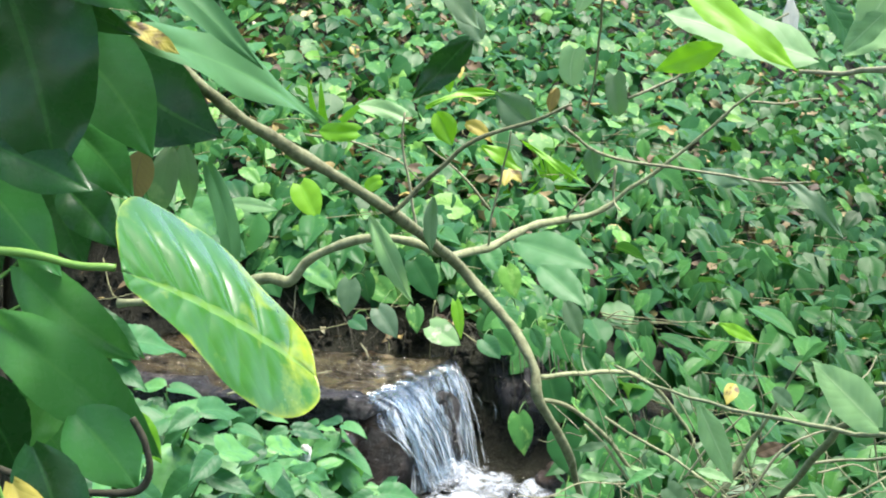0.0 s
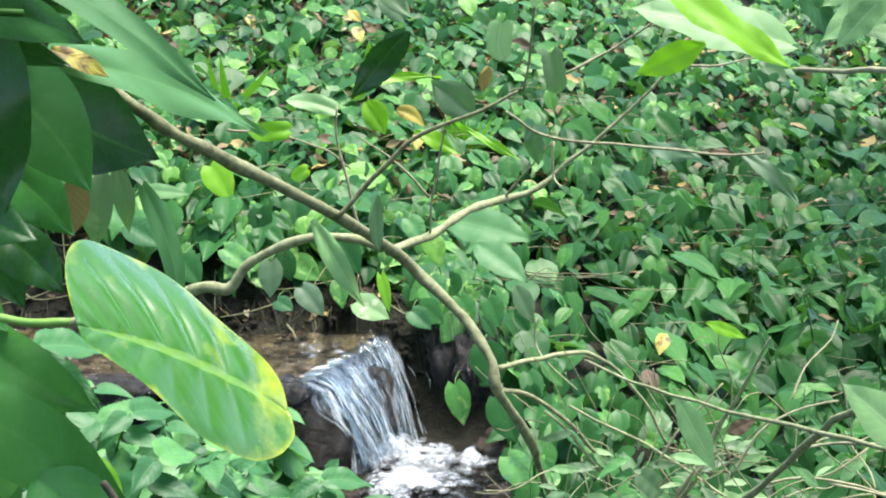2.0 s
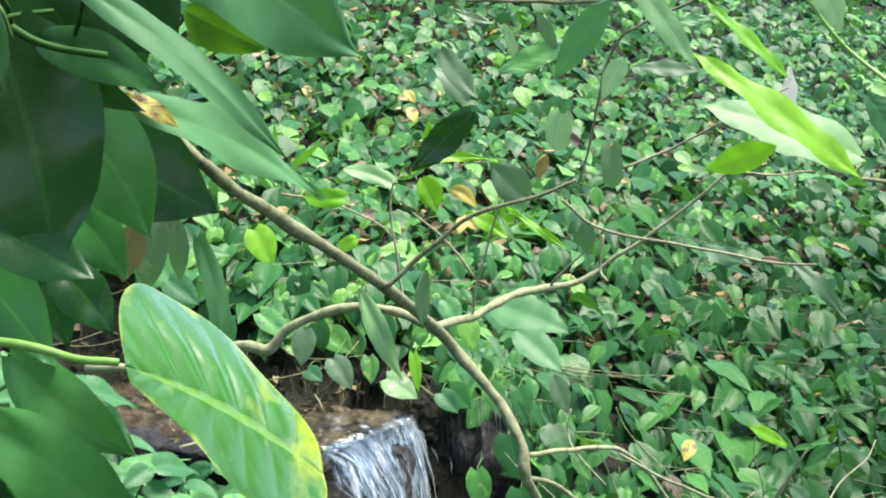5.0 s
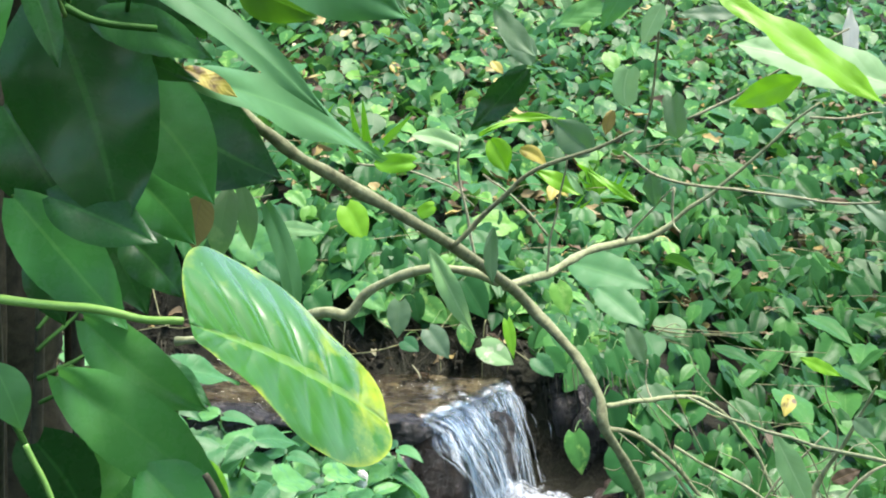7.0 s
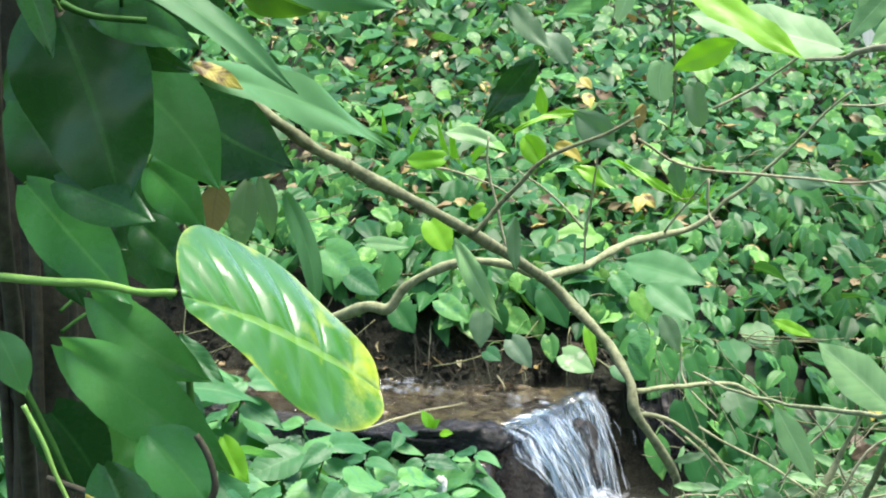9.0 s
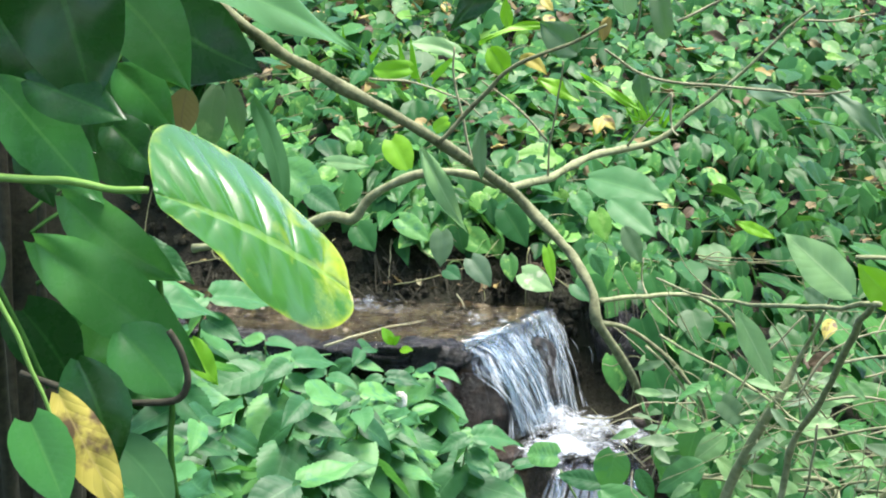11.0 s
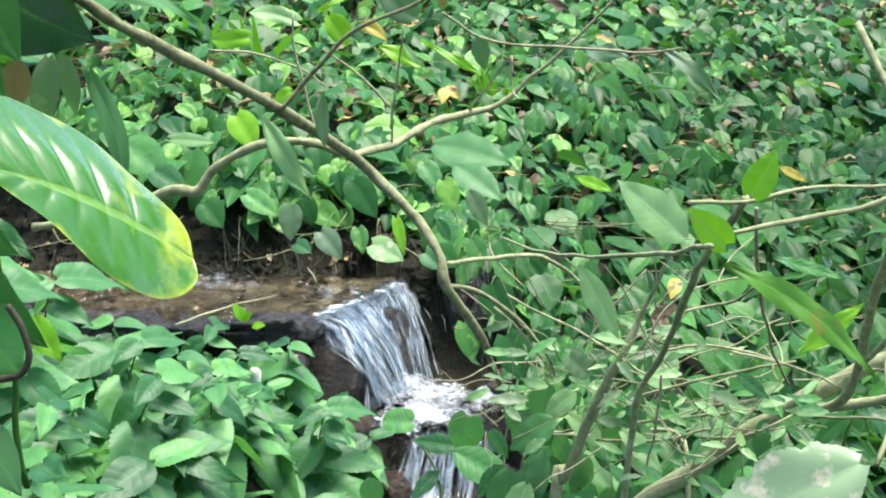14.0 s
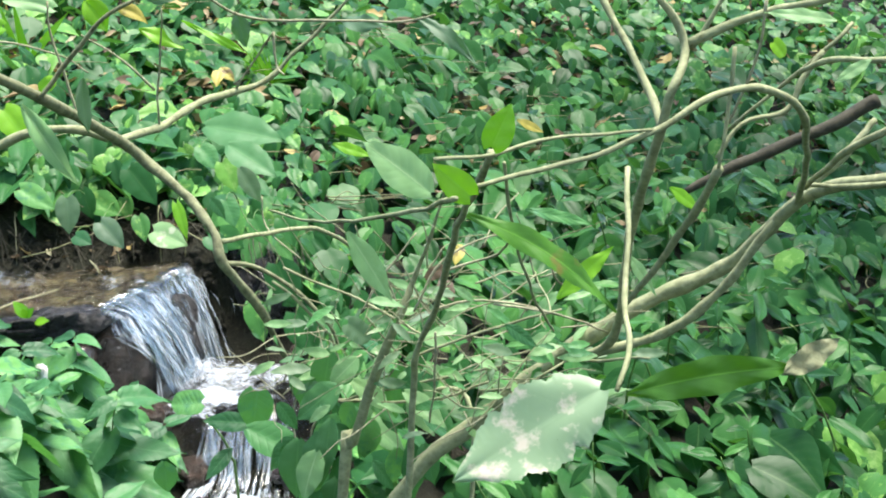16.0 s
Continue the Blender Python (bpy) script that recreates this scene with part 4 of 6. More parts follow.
    edge_leaf((-1.249, 5.800, 1.273), (-1.065, 5.750, 1.277), PALE, 0.35)
    edge_leaf((-0.208, 5.400, 1.236), (-0.151, 5.350, 1.161), HERB, 0.8)
    edge_leaf((-0.131, 5.350, 1.182), (-0.085, 5.300, 1.083), POTHOS, 0.7)
    edge_leaf((0.075, 5.100, 1.009), (0.117, 5.050, 0.919), POTHOS, 0.75)
    edge_leaf((-0.681, 5.300, 0.955), (-0.621, 5.250, 0.935), HERB, 0.8)
    edge_leaf((0.129, 4.700, 0.577), (0.206, 4.650, 0.479), HERB, 0.8)


build_vines()


def build_roots():
    """Rootlets and twigs on the bare bank above the stream, and hanging beside the fall."""
    rnd = random.Random(8)
    heap = thing("root_tangle", (-0.8, 5.55, 0.86), "dark tangle of roots and dead twigs on the bare bank", "roots")
    for k in range(70):
        x = rnd.uniform(-1.7, -0.2)
        y = 5.58 + rnd.uniform(-0.08, 0.16)
        a, n = rnd.uniform(-0.9, 0.9) - 1.2, rnd.uniform(0.1, 0.3)
        pts = []
        for u in (0, 0.33, 0.66, 1.0):
            px, py = x + math.cos(a) * n * u, y + math.sin(a) * n * u * 0.6
            pts.append((px, py, float(ground_z(px, py)) + 0.012 + 0.05 * rnd.random() * (1 - u)))
        tube("root", heap, pts, [0.0032, 0.0024, 0.0012], BARK_DARK if k % 14 else TWIG, 3, 5)
    drip = thing("hanging_roots", (-0.05, 5.55, 0.85), "thin wet roots hanging down the black rock beside the waterfall", "roots")
    for k in range(16):
        x, y = -0.2 + 0.022 * k + rnd.uniform(-0.01, 0.01), 5.5 - 0.012 * k
        tube("root", drip, [(x, y + 0.08, 0.86), (x + 0.01, y, 0.8), (x + 0.03, y - 0.05, 0.68), (x + 0.02 + rnd.uniform(-0.02, 0.04), y - 0.06, rnd.uniform(0.46, 0.6))],
             [0.002, 0.0016, 0.001], BARK_DARK, 4, 5)
    stick = thing("fallen_twig", (-0.841, 4.800, 0.832), "pale dry twig lying across the stream's edge", "twig")
    tube("twig", stick, [(-1.006, 4.700, 0.804), (-0.876, 4.780, 0.836), (-0.691, 4.900, 0.861)], [0.005, 0.004, 0.002], TWIG)
    sprig = thing("seedling", (-0.778, 4.720, 0.816), "tiny bright green seedling on the wet rock", "plant")
    for a, b in (((-0.772, 4.720, 0.816), (-0.810, 4.720, 0.874)), ((-0.772, 4.720, 0.816), (-0.749, 4.700, 0.851)), ((-0.749, 4.720, 0.797), (-0.703, 4.700, 0.808)), ((-0.772, 4.720, 0.816), (-0.783, 4.700, 0.850))):
        leaf_at("leaf", sprig, a, b, LIME, "ovate", 0.6, nu=5, nv=4)


build_roots()


def build_rubble():
    """Clods, pebbles and crumbs of wood on the bare bank and along the water's edge."""
    rng = np.random.default_rng(19)
    n = 1500
    x = rng.uniform(-2.2, 0.25, n)
    y = np.where(rng.random(n) < 0.75, rng.uniform(5.4, 5.75, n), rng.uniform(4.5, 5.0, n))
    ball = bmesh.new()
    bmesh.ops.create_icosphere(ball, subdivisions=1, radius=1.0)
    bv, bf = np.array([v.co[:] for v in ball.verts]), np.array([[v.index for v in f.verts] for f in ball.faces])
    ball.free()
    size = rng.uniform(0.005, 0.022, n) * rng.uniform(0.5, 1.2, n)
    shape = rng.uniform(0.5, 1.6, (n, 1, 3)) * size[:, None, None]
    v = bv[None] * (1 + rng.normal(0, 0.16, (n, len(bv), 1))) * shape + np.stack([x, y, ground_z(x, y) + 0.004], 1)[:, None]
    f = (bf[None] + (np.arange(n) * len(bv))[:, None, None]).reshape(-1, 3)
    me = mesh_of("bank_rubble", v.reshape(-1, 3), f, smooth=False)
    me.materials.append(SOIL)
    tagged(new("bank_rubble", me), "dark clods and pebbles along the stream's bank", "rubble", kind="stuff")
    n = 1000
    x, y = rng.uniform(-2.4, -0.42, n), rng.uniform(4.87, 5.5, n)
    x = np.minimum(x, lip_x(y) - 0.06)
    size = rng.uniform(0.006, 0.026, n) * rng.uniform(0.4, 1.4, n)
    v = bv[None] * (1 + rng.normal(0, 0.12, (n, len(bv), 1))) * (rng.uniform(0.6, 1.5, (n, 1, 3)) * np.array((1, 1, 0.55)) * size[:, None, None]) + np.stack([x, y, np.interp(x, [-2.4, -0.42], [0.79, 0.745]) + 0.013], 1)[:, None]
    f = (bf[None] + (np.arange(n) * len(bv))[:, None, None]).reshape(-1, 3)
    me = mesh_of("stream_pebbles", v.reshape(-1, 3), f)
    me.materials.append(PEBBLE)
    tagged(new("stream_pebbles", me), "brown and yellowish pebbles under the shallow water", "pebbles", kind="stuff")
    x = rng.uniform(-2.2, -0.3, 160)
    y = rng.uniform(5.45, 5.8, 160)
    me = scatter_mesh("bank_litter", np.stack([x, y, ground_z(x, y) + 0.012], 1), DRY, rng, 0.03, 0.07, 0.2, 3.0, DOWN)
    me.materials.append(DEAD)
    tagged(new("bank_litter", me), "small dead brown leaves on the bare bank", "dead leaves", kind="stuff")


build_rubble()


# ---------------------------------------------------------------- herbs on the near bank and on the slope's foot
def herb(name, place, seed, mat, kind, ratio, tall, pairs, low, high, label, group, lean=0.25, teeth=0.0):
    """An upright herb: a leaning stem with pairs of leaves that grow smaller upwards."""
    rnd = random.Random(seed)
    plant = thing(name, place, label, "plant", group)
    p = Vector(place)
    bend = Vector((rnd.uniform(-lean, lean), rnd.uniform(-lean, 0.1), 1.0))
    line = [p + Vector((bend.x * u * u, bend.y * u * u, u)) * tall for u in (0, 0.35, 0.7, 1.0)]
    tube("stem", plant, line, [0.0045, 0.0035, 0.002], STALK, 3, 6)
    turn = rnd.uniform(0, 3.14)
    for k in range(pairs):
        u = 0.3 + 0.7 * k / max(pairs - 1, 1)
        c = p + Vector((bend.x * u * u, bend.y * u * u, u)) * tall
        turn += 1.45
        for half in (0, math.pi):
            a, dip = turn + half + rnd.uniform(-0.3, 0.3), rnd.uniform(-0.85, -0.05) + 0.5 * (u > 0.9)
            size = rnd.uniform(low, high) * (1.15 - 0.5 * u)
            way = Vector((math.cos(a) * math.cos(dip), math.sin(a) * math.cos(dip), math.sin(dip)))
            leaf_at("leaf", plant, c + way * 0.012, c + way * size, mat, kind, ratio * rnd.uniform(0.85, 1.15), (rnd.uniform(-0.6, 0.6), -0.5, 0.95), 30 if teeth else 14, 6,
                    teeth=teeth * rnd.uniform(0.6, 1.2), fold=rnd.uniform(0.1, 0.5), droop=rnd.uniform(0.02, 0.3), turn=rnd.uniform(-0.4, 0.4), wave=rnd.uniform(0.01, 0.03), waves=rnd.uniform(1.0, 2.0), bend=rnd.uniform(-0.06, 0.06))
    return plant


def plant_herbs():
    rnd = random.Random(33)
    first = [herb("bank_herb", (0, 0, 0), 50 + k, HERB, "nettle", (0.62, 0.54, 0.44)[k % 3], 0.2 + 0.045 * (k % 5), 6 + k % 2, 0.17, 0.29,
                  "leafy green herb with toothed leaves on the bank", "herbs on the bank", teeth=0.085) for k in range(8)]
    spots = []
    for k in range(8000):
        x, y = rnd.uniform(-2.4, 0.0), rnd.uniform(2.3, 4.66)
        gap, side = stream_gap(np.array(x), np.array(y))
        if side > 0 or gap < (0.07 if y > 4.35 else 0.03) or x < -0.56 * y - 0.1 or math.hypot((x + 1.3) * 0.8, y - 4.12) < 0.17:
            continue
        if all(math.hypot(x - a, y - b) > (0.125 if y < 4.0 else 0.1) for a, b in spots):
            spots.append((x, y))
    for k, (x, y) in enumerate(spots):
        m = pose(x, y, float(ground_z(x, y)) - 0.005, 0, 0, rnd.uniform(-50, 50)) @ Matrix.Scale(rnd.uniform(0.85, 1.3) * (0.66 if y > 4.3 and x > -0.9 else 0.78 if y > 4.0 and x > -1.1 else 0.9 if y > 3.7 and x > -1.0 else 1.2 if x < -0.95 and y > 3.9 else 1.0), 4)
        if k < 8:
            first[k].matrix_world = m
        else:
            copy_thing(first[k % 8], m)
    second = [herb("slope_herb", (0, 0, 0), 80 + k, LONG_LEAF_SHADE, "lance", 0.34 + 0.03 * (k % 4), 0.22 + 0.06 * (k % 4), 5 + k % 2, 0.13, 0.21, "glossy narrow-leaved herb at the foot of the slope", "herbs on the slope", 0.4) for k in range(6)]
    spots = []
    for k in range(3000):
        x, y = rnd.uniform(0.1, 3.2), rnd.uniform(2.7, 6.6)
        gap, side = stream_gap(np.array(x), np.array(y))
        if x > 0.5 * y + 0.3 or x < 0.2 + 0.3 * (y - 3) or gap < 0.22 or side < 0:
            continue
        if all(math.hypot(x - a, y - b) > 0.24 for a, b in spots):
            spots.append((x, y))
    for k, (x, y) in enumerate(spots):
        m = pose(x, y, float(ground_z(x, y)) - 0.005, 0, 0, rnd.uniform(-50, 50)) @ Matrix.Scale(rnd.uniform(0.85, 1.3), 4)
        if k < 6:
            second[k].matrix_world = m
        else:
            copy_thing(second[k % 6], m)


plant_herbs()


def build_front_sapling():
    s = thing("young_sapling", (-0.022, 2.900, 0.855), "thin sapling with broad pale green leaves before the cascade", "plant")
    foot = Vector((-0.016, 2.900, 0.849))
    tube("stem", s, [(foot.x, foot.y, float(ground_z(foot.x, foot.y))), foot, (-0.021, 2.900, 0.958), (-0.070, 2.930, 1.049)], [0.004, 0.003, 0.002], STALK)
    for base, tip, mat, ratio, kind in (
        ((-0.081, 2.950, 1.074), (-0.146, 2.950, 1.077), HERB, 0.85, "shield"), ((0.043, 2.870, 1.115), (0.026, 2.870, 1.021), HERB, 0.8, "heart"),
        ((0.021, 2.900, 1.035), (-0.078, 2.900, 1.053), HERB, 0.45, "ovate"), ((0.019, 2.800, 1.060), (0.146, 2.750, 1.007), HERB, 0.5, "ovate"),
        ((-0.021, 2.900, 0.984), (-0.078, 2.850, 0.940), HERB, 0.4, "lance"), ((-0.166, 2.900, 0.964), (-0.165, 2.900, 0.890), HERB, 0.7, "ovate")):
        leaf_at("leaf", s, base, tip, mat, kind, ratio, (0, -0.8, 0.6))


build_front_sapling()


# ---------------------------------------------------------------- the forked branch across the view
def build_branch():
    b = thing("forked_branch", (0.384, 2.600, 0.988), "bare grey-brown forked branch leaning across the stream", "branch")
    tube("main_limb", b, [(-0.515, 1.950, 2.065), (-0.426, 2.020, 1.987), (-0.339, 2.100, 1.923), (-0.232, 2.200, 1.842), (-0.140, 2.550, 1.701), (-0.048, 2.520, 1.615),
                          (0.007, 2.460, 1.552), (0.022, 2.440, 1.496), (0.078, 2.500, 1.392), (0.113, 2.580, 1.276), (0.164, 2.660, 1.166), (0.277, 2.660, 1.146)],
         [0.010, 0.0095, 0.009, 0.009, 0.0098, 0.009, 0.0085, 0.0085, 0.0075, 0.0065, 0.006, 0.0042], BARK, 7, 10, 0.35)
    tube("lower_limb", b, [(0.277, 2.660, 1.146), (0.369, 2.600, 1.176), (0.454, 2.500, 1.153), (0.42, 2.5, 0.6), (0.46, 2.55, float(ground_z(0.46, 2.55)) - 0.02)], [0.0045, 0.0045, 0.005, 0.006], BARK_PALE, 6, 8, 0.3)
    tube("side_limb", b, [(-0.164, 2.600, 1.700), (-0.095, 2.720, 1.705), (-0.013, 2.820, 1.737), (0.048, 2.880, 1.744), (0.109, 2.900, 1.759), (0.184, 2.900, 1.822), (0.290, 2.880, 1.922), (0.394, 2.850, 2.029)],
         [0.0075, 0.0082, 0.0075, 0.0072, 0.0055, 0.004, 0.0032, 0.0022], BARK_PALE, 7, 9, 0.35)
    tube("side_limb", b, [(-0.172, 2.580, 1.709), (-0.224, 2.550, 1.733), (-0.292, 2.550, 1.735), (-0.361, 2.560, 1.712), (-0.410, 2.570, 1.676), (-0.437, 2.575, 1.643), (-0.475, 2.580, 1.644), (-0.529, 2.600, 1.624), (-0.639, 2.620, 1.582), (-0.772, 2.650, 1.560)],
         [0.0065, 0.0075, 0.0075, 0.008, 0.0085, 0.0105, 0.010, 0.008, 0.008], BARK_PALE, 7, 9, 0.4)
    tube("twig", b, [(-0.225, 2.200, 1.833), (-0.176, 2.200, 1.883), (-0.124, 2.180, 1.939), (-0.071, 2.160, 1.974), (-0.010, 2.150, 1.997), (0.034, 2.140, 2.021)], [0.0042, 0.0034, 0.0022], BARK, 5, 7)
    tube("twig", b, [(0.030, 2.300, 1.974), (0.083, 2.400, 1.931), (0.173, 2.400, 1.914), (0.255, 2.350, 1.915), (0.332, 2.300, 1.913), (0.392, 2.200, 1.928)], [0.0022, 0.0026, 0.0022, 0.0016], TWIG, 5, 6)

    def fine_twig(pts):
        tube("twig", b, pts, [0.0028, 0.0022, 0.0016], TWIG, 5, 6)

    fine_twig([(-0.095, 2.720, 1.705), (-0.091, 2.700, 1.771), (-0.073, 2.680, 1.857), (-0.066, 2.650, 1.931)])
    fine_twig([(-0.095, 2.700, 1.776), (-0.140, 2.680, 1.832), (-0.211, 2.650, 1.892)])
    fine_twig([(-0.207, 2.500, 1.758), (-0.224, 2.500, 1.834), (-0.241, 2.500, 1.908), (-0.240, 2.500, 1.964)])
    fine_twig([(0.048, 2.880, 1.746), (0.088, 2.850, 1.806), (0.133, 2.800, 1.864)])
    fine_twig([(0.133, 2.800, 1.864), (0.133, 2.800, 1.801), (0.146, 2.780, 1.784)])
    fine_twig([(0.137, 2.600, 2.005), (0.204, 2.600, 2.041), (0.258, 2.550, 2.080), (0.381, 2.500, 2.171)])
    fine_twig([(0.372, 2.800, 2.000), (0.422, 2.800, 2.003), (0.501, 2.800, 2.015)])
    fine_twig([(-0.497, 3.000, 1.863), (-0.396, 3.000, 1.854), (-0.302, 3.000, 1.820), (-0.255, 3.000, 1.786)])
    fine_twig([(-1.452, 5.500, 1.400), (-1.341, 5.500, 1.417), (-1.219, 5.500, 1.447)])
    # lower twigs to the right
    tube("twig", b, [(0.022, 2.450, 1.536), (0.092, 2.550, 1.521), (0.176, 2.650, 1.505), (0.236, 2.700, 1.465), (0.298, 2.720, 1.393), (0.343, 2.720, 1.308)], [0.0045, 0.0042, 0.004, 0.0028], BARK_PALE, 5, 7)
    tube("twig", b, [(0.022, 2.450, 1.494), (0.083, 2.500, 1.469), (0.144, 2.500, 1.419), (0.195, 2.500, 1.366), (0.216, 2.500, 1.303)], [0.0045, 0.004, 0.003], BARK, 5, 7)
    rnd = random.Random(23)

    def hang(base, tip, mat, kind, ratio, face):
        leaf_at("leaf", b, base, tip, mat, kind, ratio, face, 44, 10, fold=rnd.uniform(0.1, 0.6), droop=rnd.uniform(-0.1, 0.25), turn=rnd.uniform(-0.5, 0.6), ragged=rnd.uniform(0.05, 0.2) if mat in (GREY, DARK, PALE) else 0.02, bend=rnd.uniform(-0.08, 0.08), wave=0.03, waves=rnd.uniform(0.8, 1.8))

    hang((-0.267, 2.300, 1.813), (-0.193, 2.250, 1.688), PALE, "lance", 0.24, (0.4, -0.9, 0.1))
    hang((-0.167, 2.300, 1.851), (-0.168, 2.300, 1.762), GREY, "lance", 0.32, (0.3, -0.9, 0.1))
    hang((-0.118, 2.150, 2.104), (-0.195, 2.150, 2.012), DARK, "ovate", 0.42, (0.1, -0.9, -0.35))
    hang((-0.208, 3.050, 1.964), (-0.219, 3.050, 2.031), LIME, "lance", 0.4, (0, -0.9, 0.3))
    hang((-0.321, 2.500, 1.925), (-0.388, 2.500, 1.925), LIME, "shield", 0.5, (0, -0.9, 0.4))
    hang((-0.023, 2.400, 1.963), (-0.087, 2.400, 2.014), GREY, "ovate", 0.7, (0, -0.9, 0.2))
    hang((-0.251, 2.600, 1.945), (-0.335, 2.600, 1.965), PALE, "shield", 0.4, (0, -0.8, 0.5))
    hang((0.040, 2.900, 2.074), (0.038, 2.900, 2.004), PALE, "shield", 0.75, (0, -0.9, 0.3))
    hang((0.106, 2.500, 2.049), (0.124, 2.500, 1.982), GREY, "shield", 0.6, (0.2, -0.9, 0.2))
    hang((0.012, 2.740, 2.006), (0.003, 2.740, 1.959), DEAD, "ovate", 0.5, (0.2, -0.9, 0.2))
    hang((-0.204, 2.700, 1.949), (-0.167, 2.700, 1.892), LIME, "ovate", 0.7, (0, -0.9, 0.4))
    hang((-0.152, 2.750, 1.929), (-0.098, 2.750, 1.904), YELLOW, "ovate", 0.5, (0, -0.9, 0.4))
    hang((-0.123, 2.800, 1.884), (-0.039, 2.800, 1.841), LIME, "lance", 0.35, (0, -0.8, 0.6))
    hang((-0.225, 2.700, 1.957), (-0.069, 2.750, 2.006), LIME, "lance", 0.1, (0, -0.8, 0.6))
    hang((-0.064, 2.650, 1.901), (-0.027, 2.650, 1.864), PALE, "lance", 0.3, (0, -0.8, 0.6))
    hang((-0.143, 2.900, 2.081), (-0.205, 2.900, 2.149), GREY, "ovate", 0.6, (0, -0.9, 0.3))
    hang((0.252, 2.400, 1.912), (0.316, 2.300, 1.910), GREY, "lance", 0.3, (0, -0.8, 0.6))
    hang((0.367, 2.300, 1.920), (0.460, 2.250, 1.841), GREY, "lance", 0.22, (0, -0.8, 0.6))
    hang((0.333, 2.300, 1.915), (0.377, 2.300, 1.911), DEAD, "lance", 0.3, (0, -0.8, 0.6))
    hang((0.077, 2.500, 1.922), (0.088, 2.500, 1.865), GREY, "ovate", 0.6, (0, -0.9, 0.2))
    hang((0.078, 2.900, 1.815), (-0.046, 2.900, 1.894), LIME, "lance", 0.12, (0, -0.8, 0.6))
    hang((-0.358, 3.200, 1.753), (-0.394, 3.200, 1.734), LIME, "shield", 0.8, (0, -0.8, 0.6))
    hang((-0.304, 2.350, 2.302), (-0.244, 2.350, 2.284), PALE, "ovate", 0.60, (0.1, -0.85, 0.3))
    hang((-0.197, 2.300, 2.299), (-0.188, 2.300, 2.237), PALE, "lance", 0.30, (0.1, -0.85, 0.3))
    hang((-0.169, 2.350, 2.305), (-0.130, 2.350, 2.270), GREY, "ovate", 0.42, (0.1, -0.85, 0.3))
    hang((-0.125, 2.300, 2.330), (-0.086, 2.300, 2.300), GREY, "lance", 0.40, (0.1, -0.85, 0.3))
    hang((-0.143, 2.300, 2.339), (-0.054, 2.300, 2.313), PALE, "lance", 0.26, (0.1, -0.85, 0.3))
    hang((-0.165, 2.350, 2.243), (-0.096, 2.350, 2.228), GREY, "lance", 0.26, (0.1, -0.85, 0.3))
    hang((-0.082, 2.350, 2.229), (-0.059, 2.350, 2.171), PALE, "lance", 0.30, (0.1, -0.85, 0.3))
    hang((-0.174, 2.300, 2.184), (-0.109, 2.300, 2.113), GREY, "ovate", 0.42, (0.1, -0.85, 0.3))
    hang((-0.491, 2.400, 2.344), (-0.460, 2.400, 2.307), GREY, "lance", 0.40, (0.1, -0.85, 0.3))
    hang((-0.452, 2.400, 2.282), (-0.391, 2.400, 2.224), GREY, "lance", 0.32, (0.1, -0.85, 0.3))
    hang((-0.376, 2.400, 2.243), (-0.312, 2.400, 2.175), GREY, "lance", 0.22, (0.1, -0.85, 0.3))
    for base, tip, mat in (((-0.002, 2.600, 1.584), (0.024, 2.600, 1.544), HERB), ((0.056, 2.600, 1.637), (0.092, 2.600, 1.571), GREY), ((-0.059, 3.500, 1.588), (0.126, 3.400, 1.570), SAGE),
                           ((0.003, 3.300, 1.570), (0.108, 3.200, 1.516), SAGE), ((0.102, 2.600, 1.510), (0.144, 2.600, 1.456), HERB)):
        leaf_at("leaf", b, base, tip, mat, "ovate", 0.5, (0, -0.7, 0.7), droop=0.1)


build_branch()


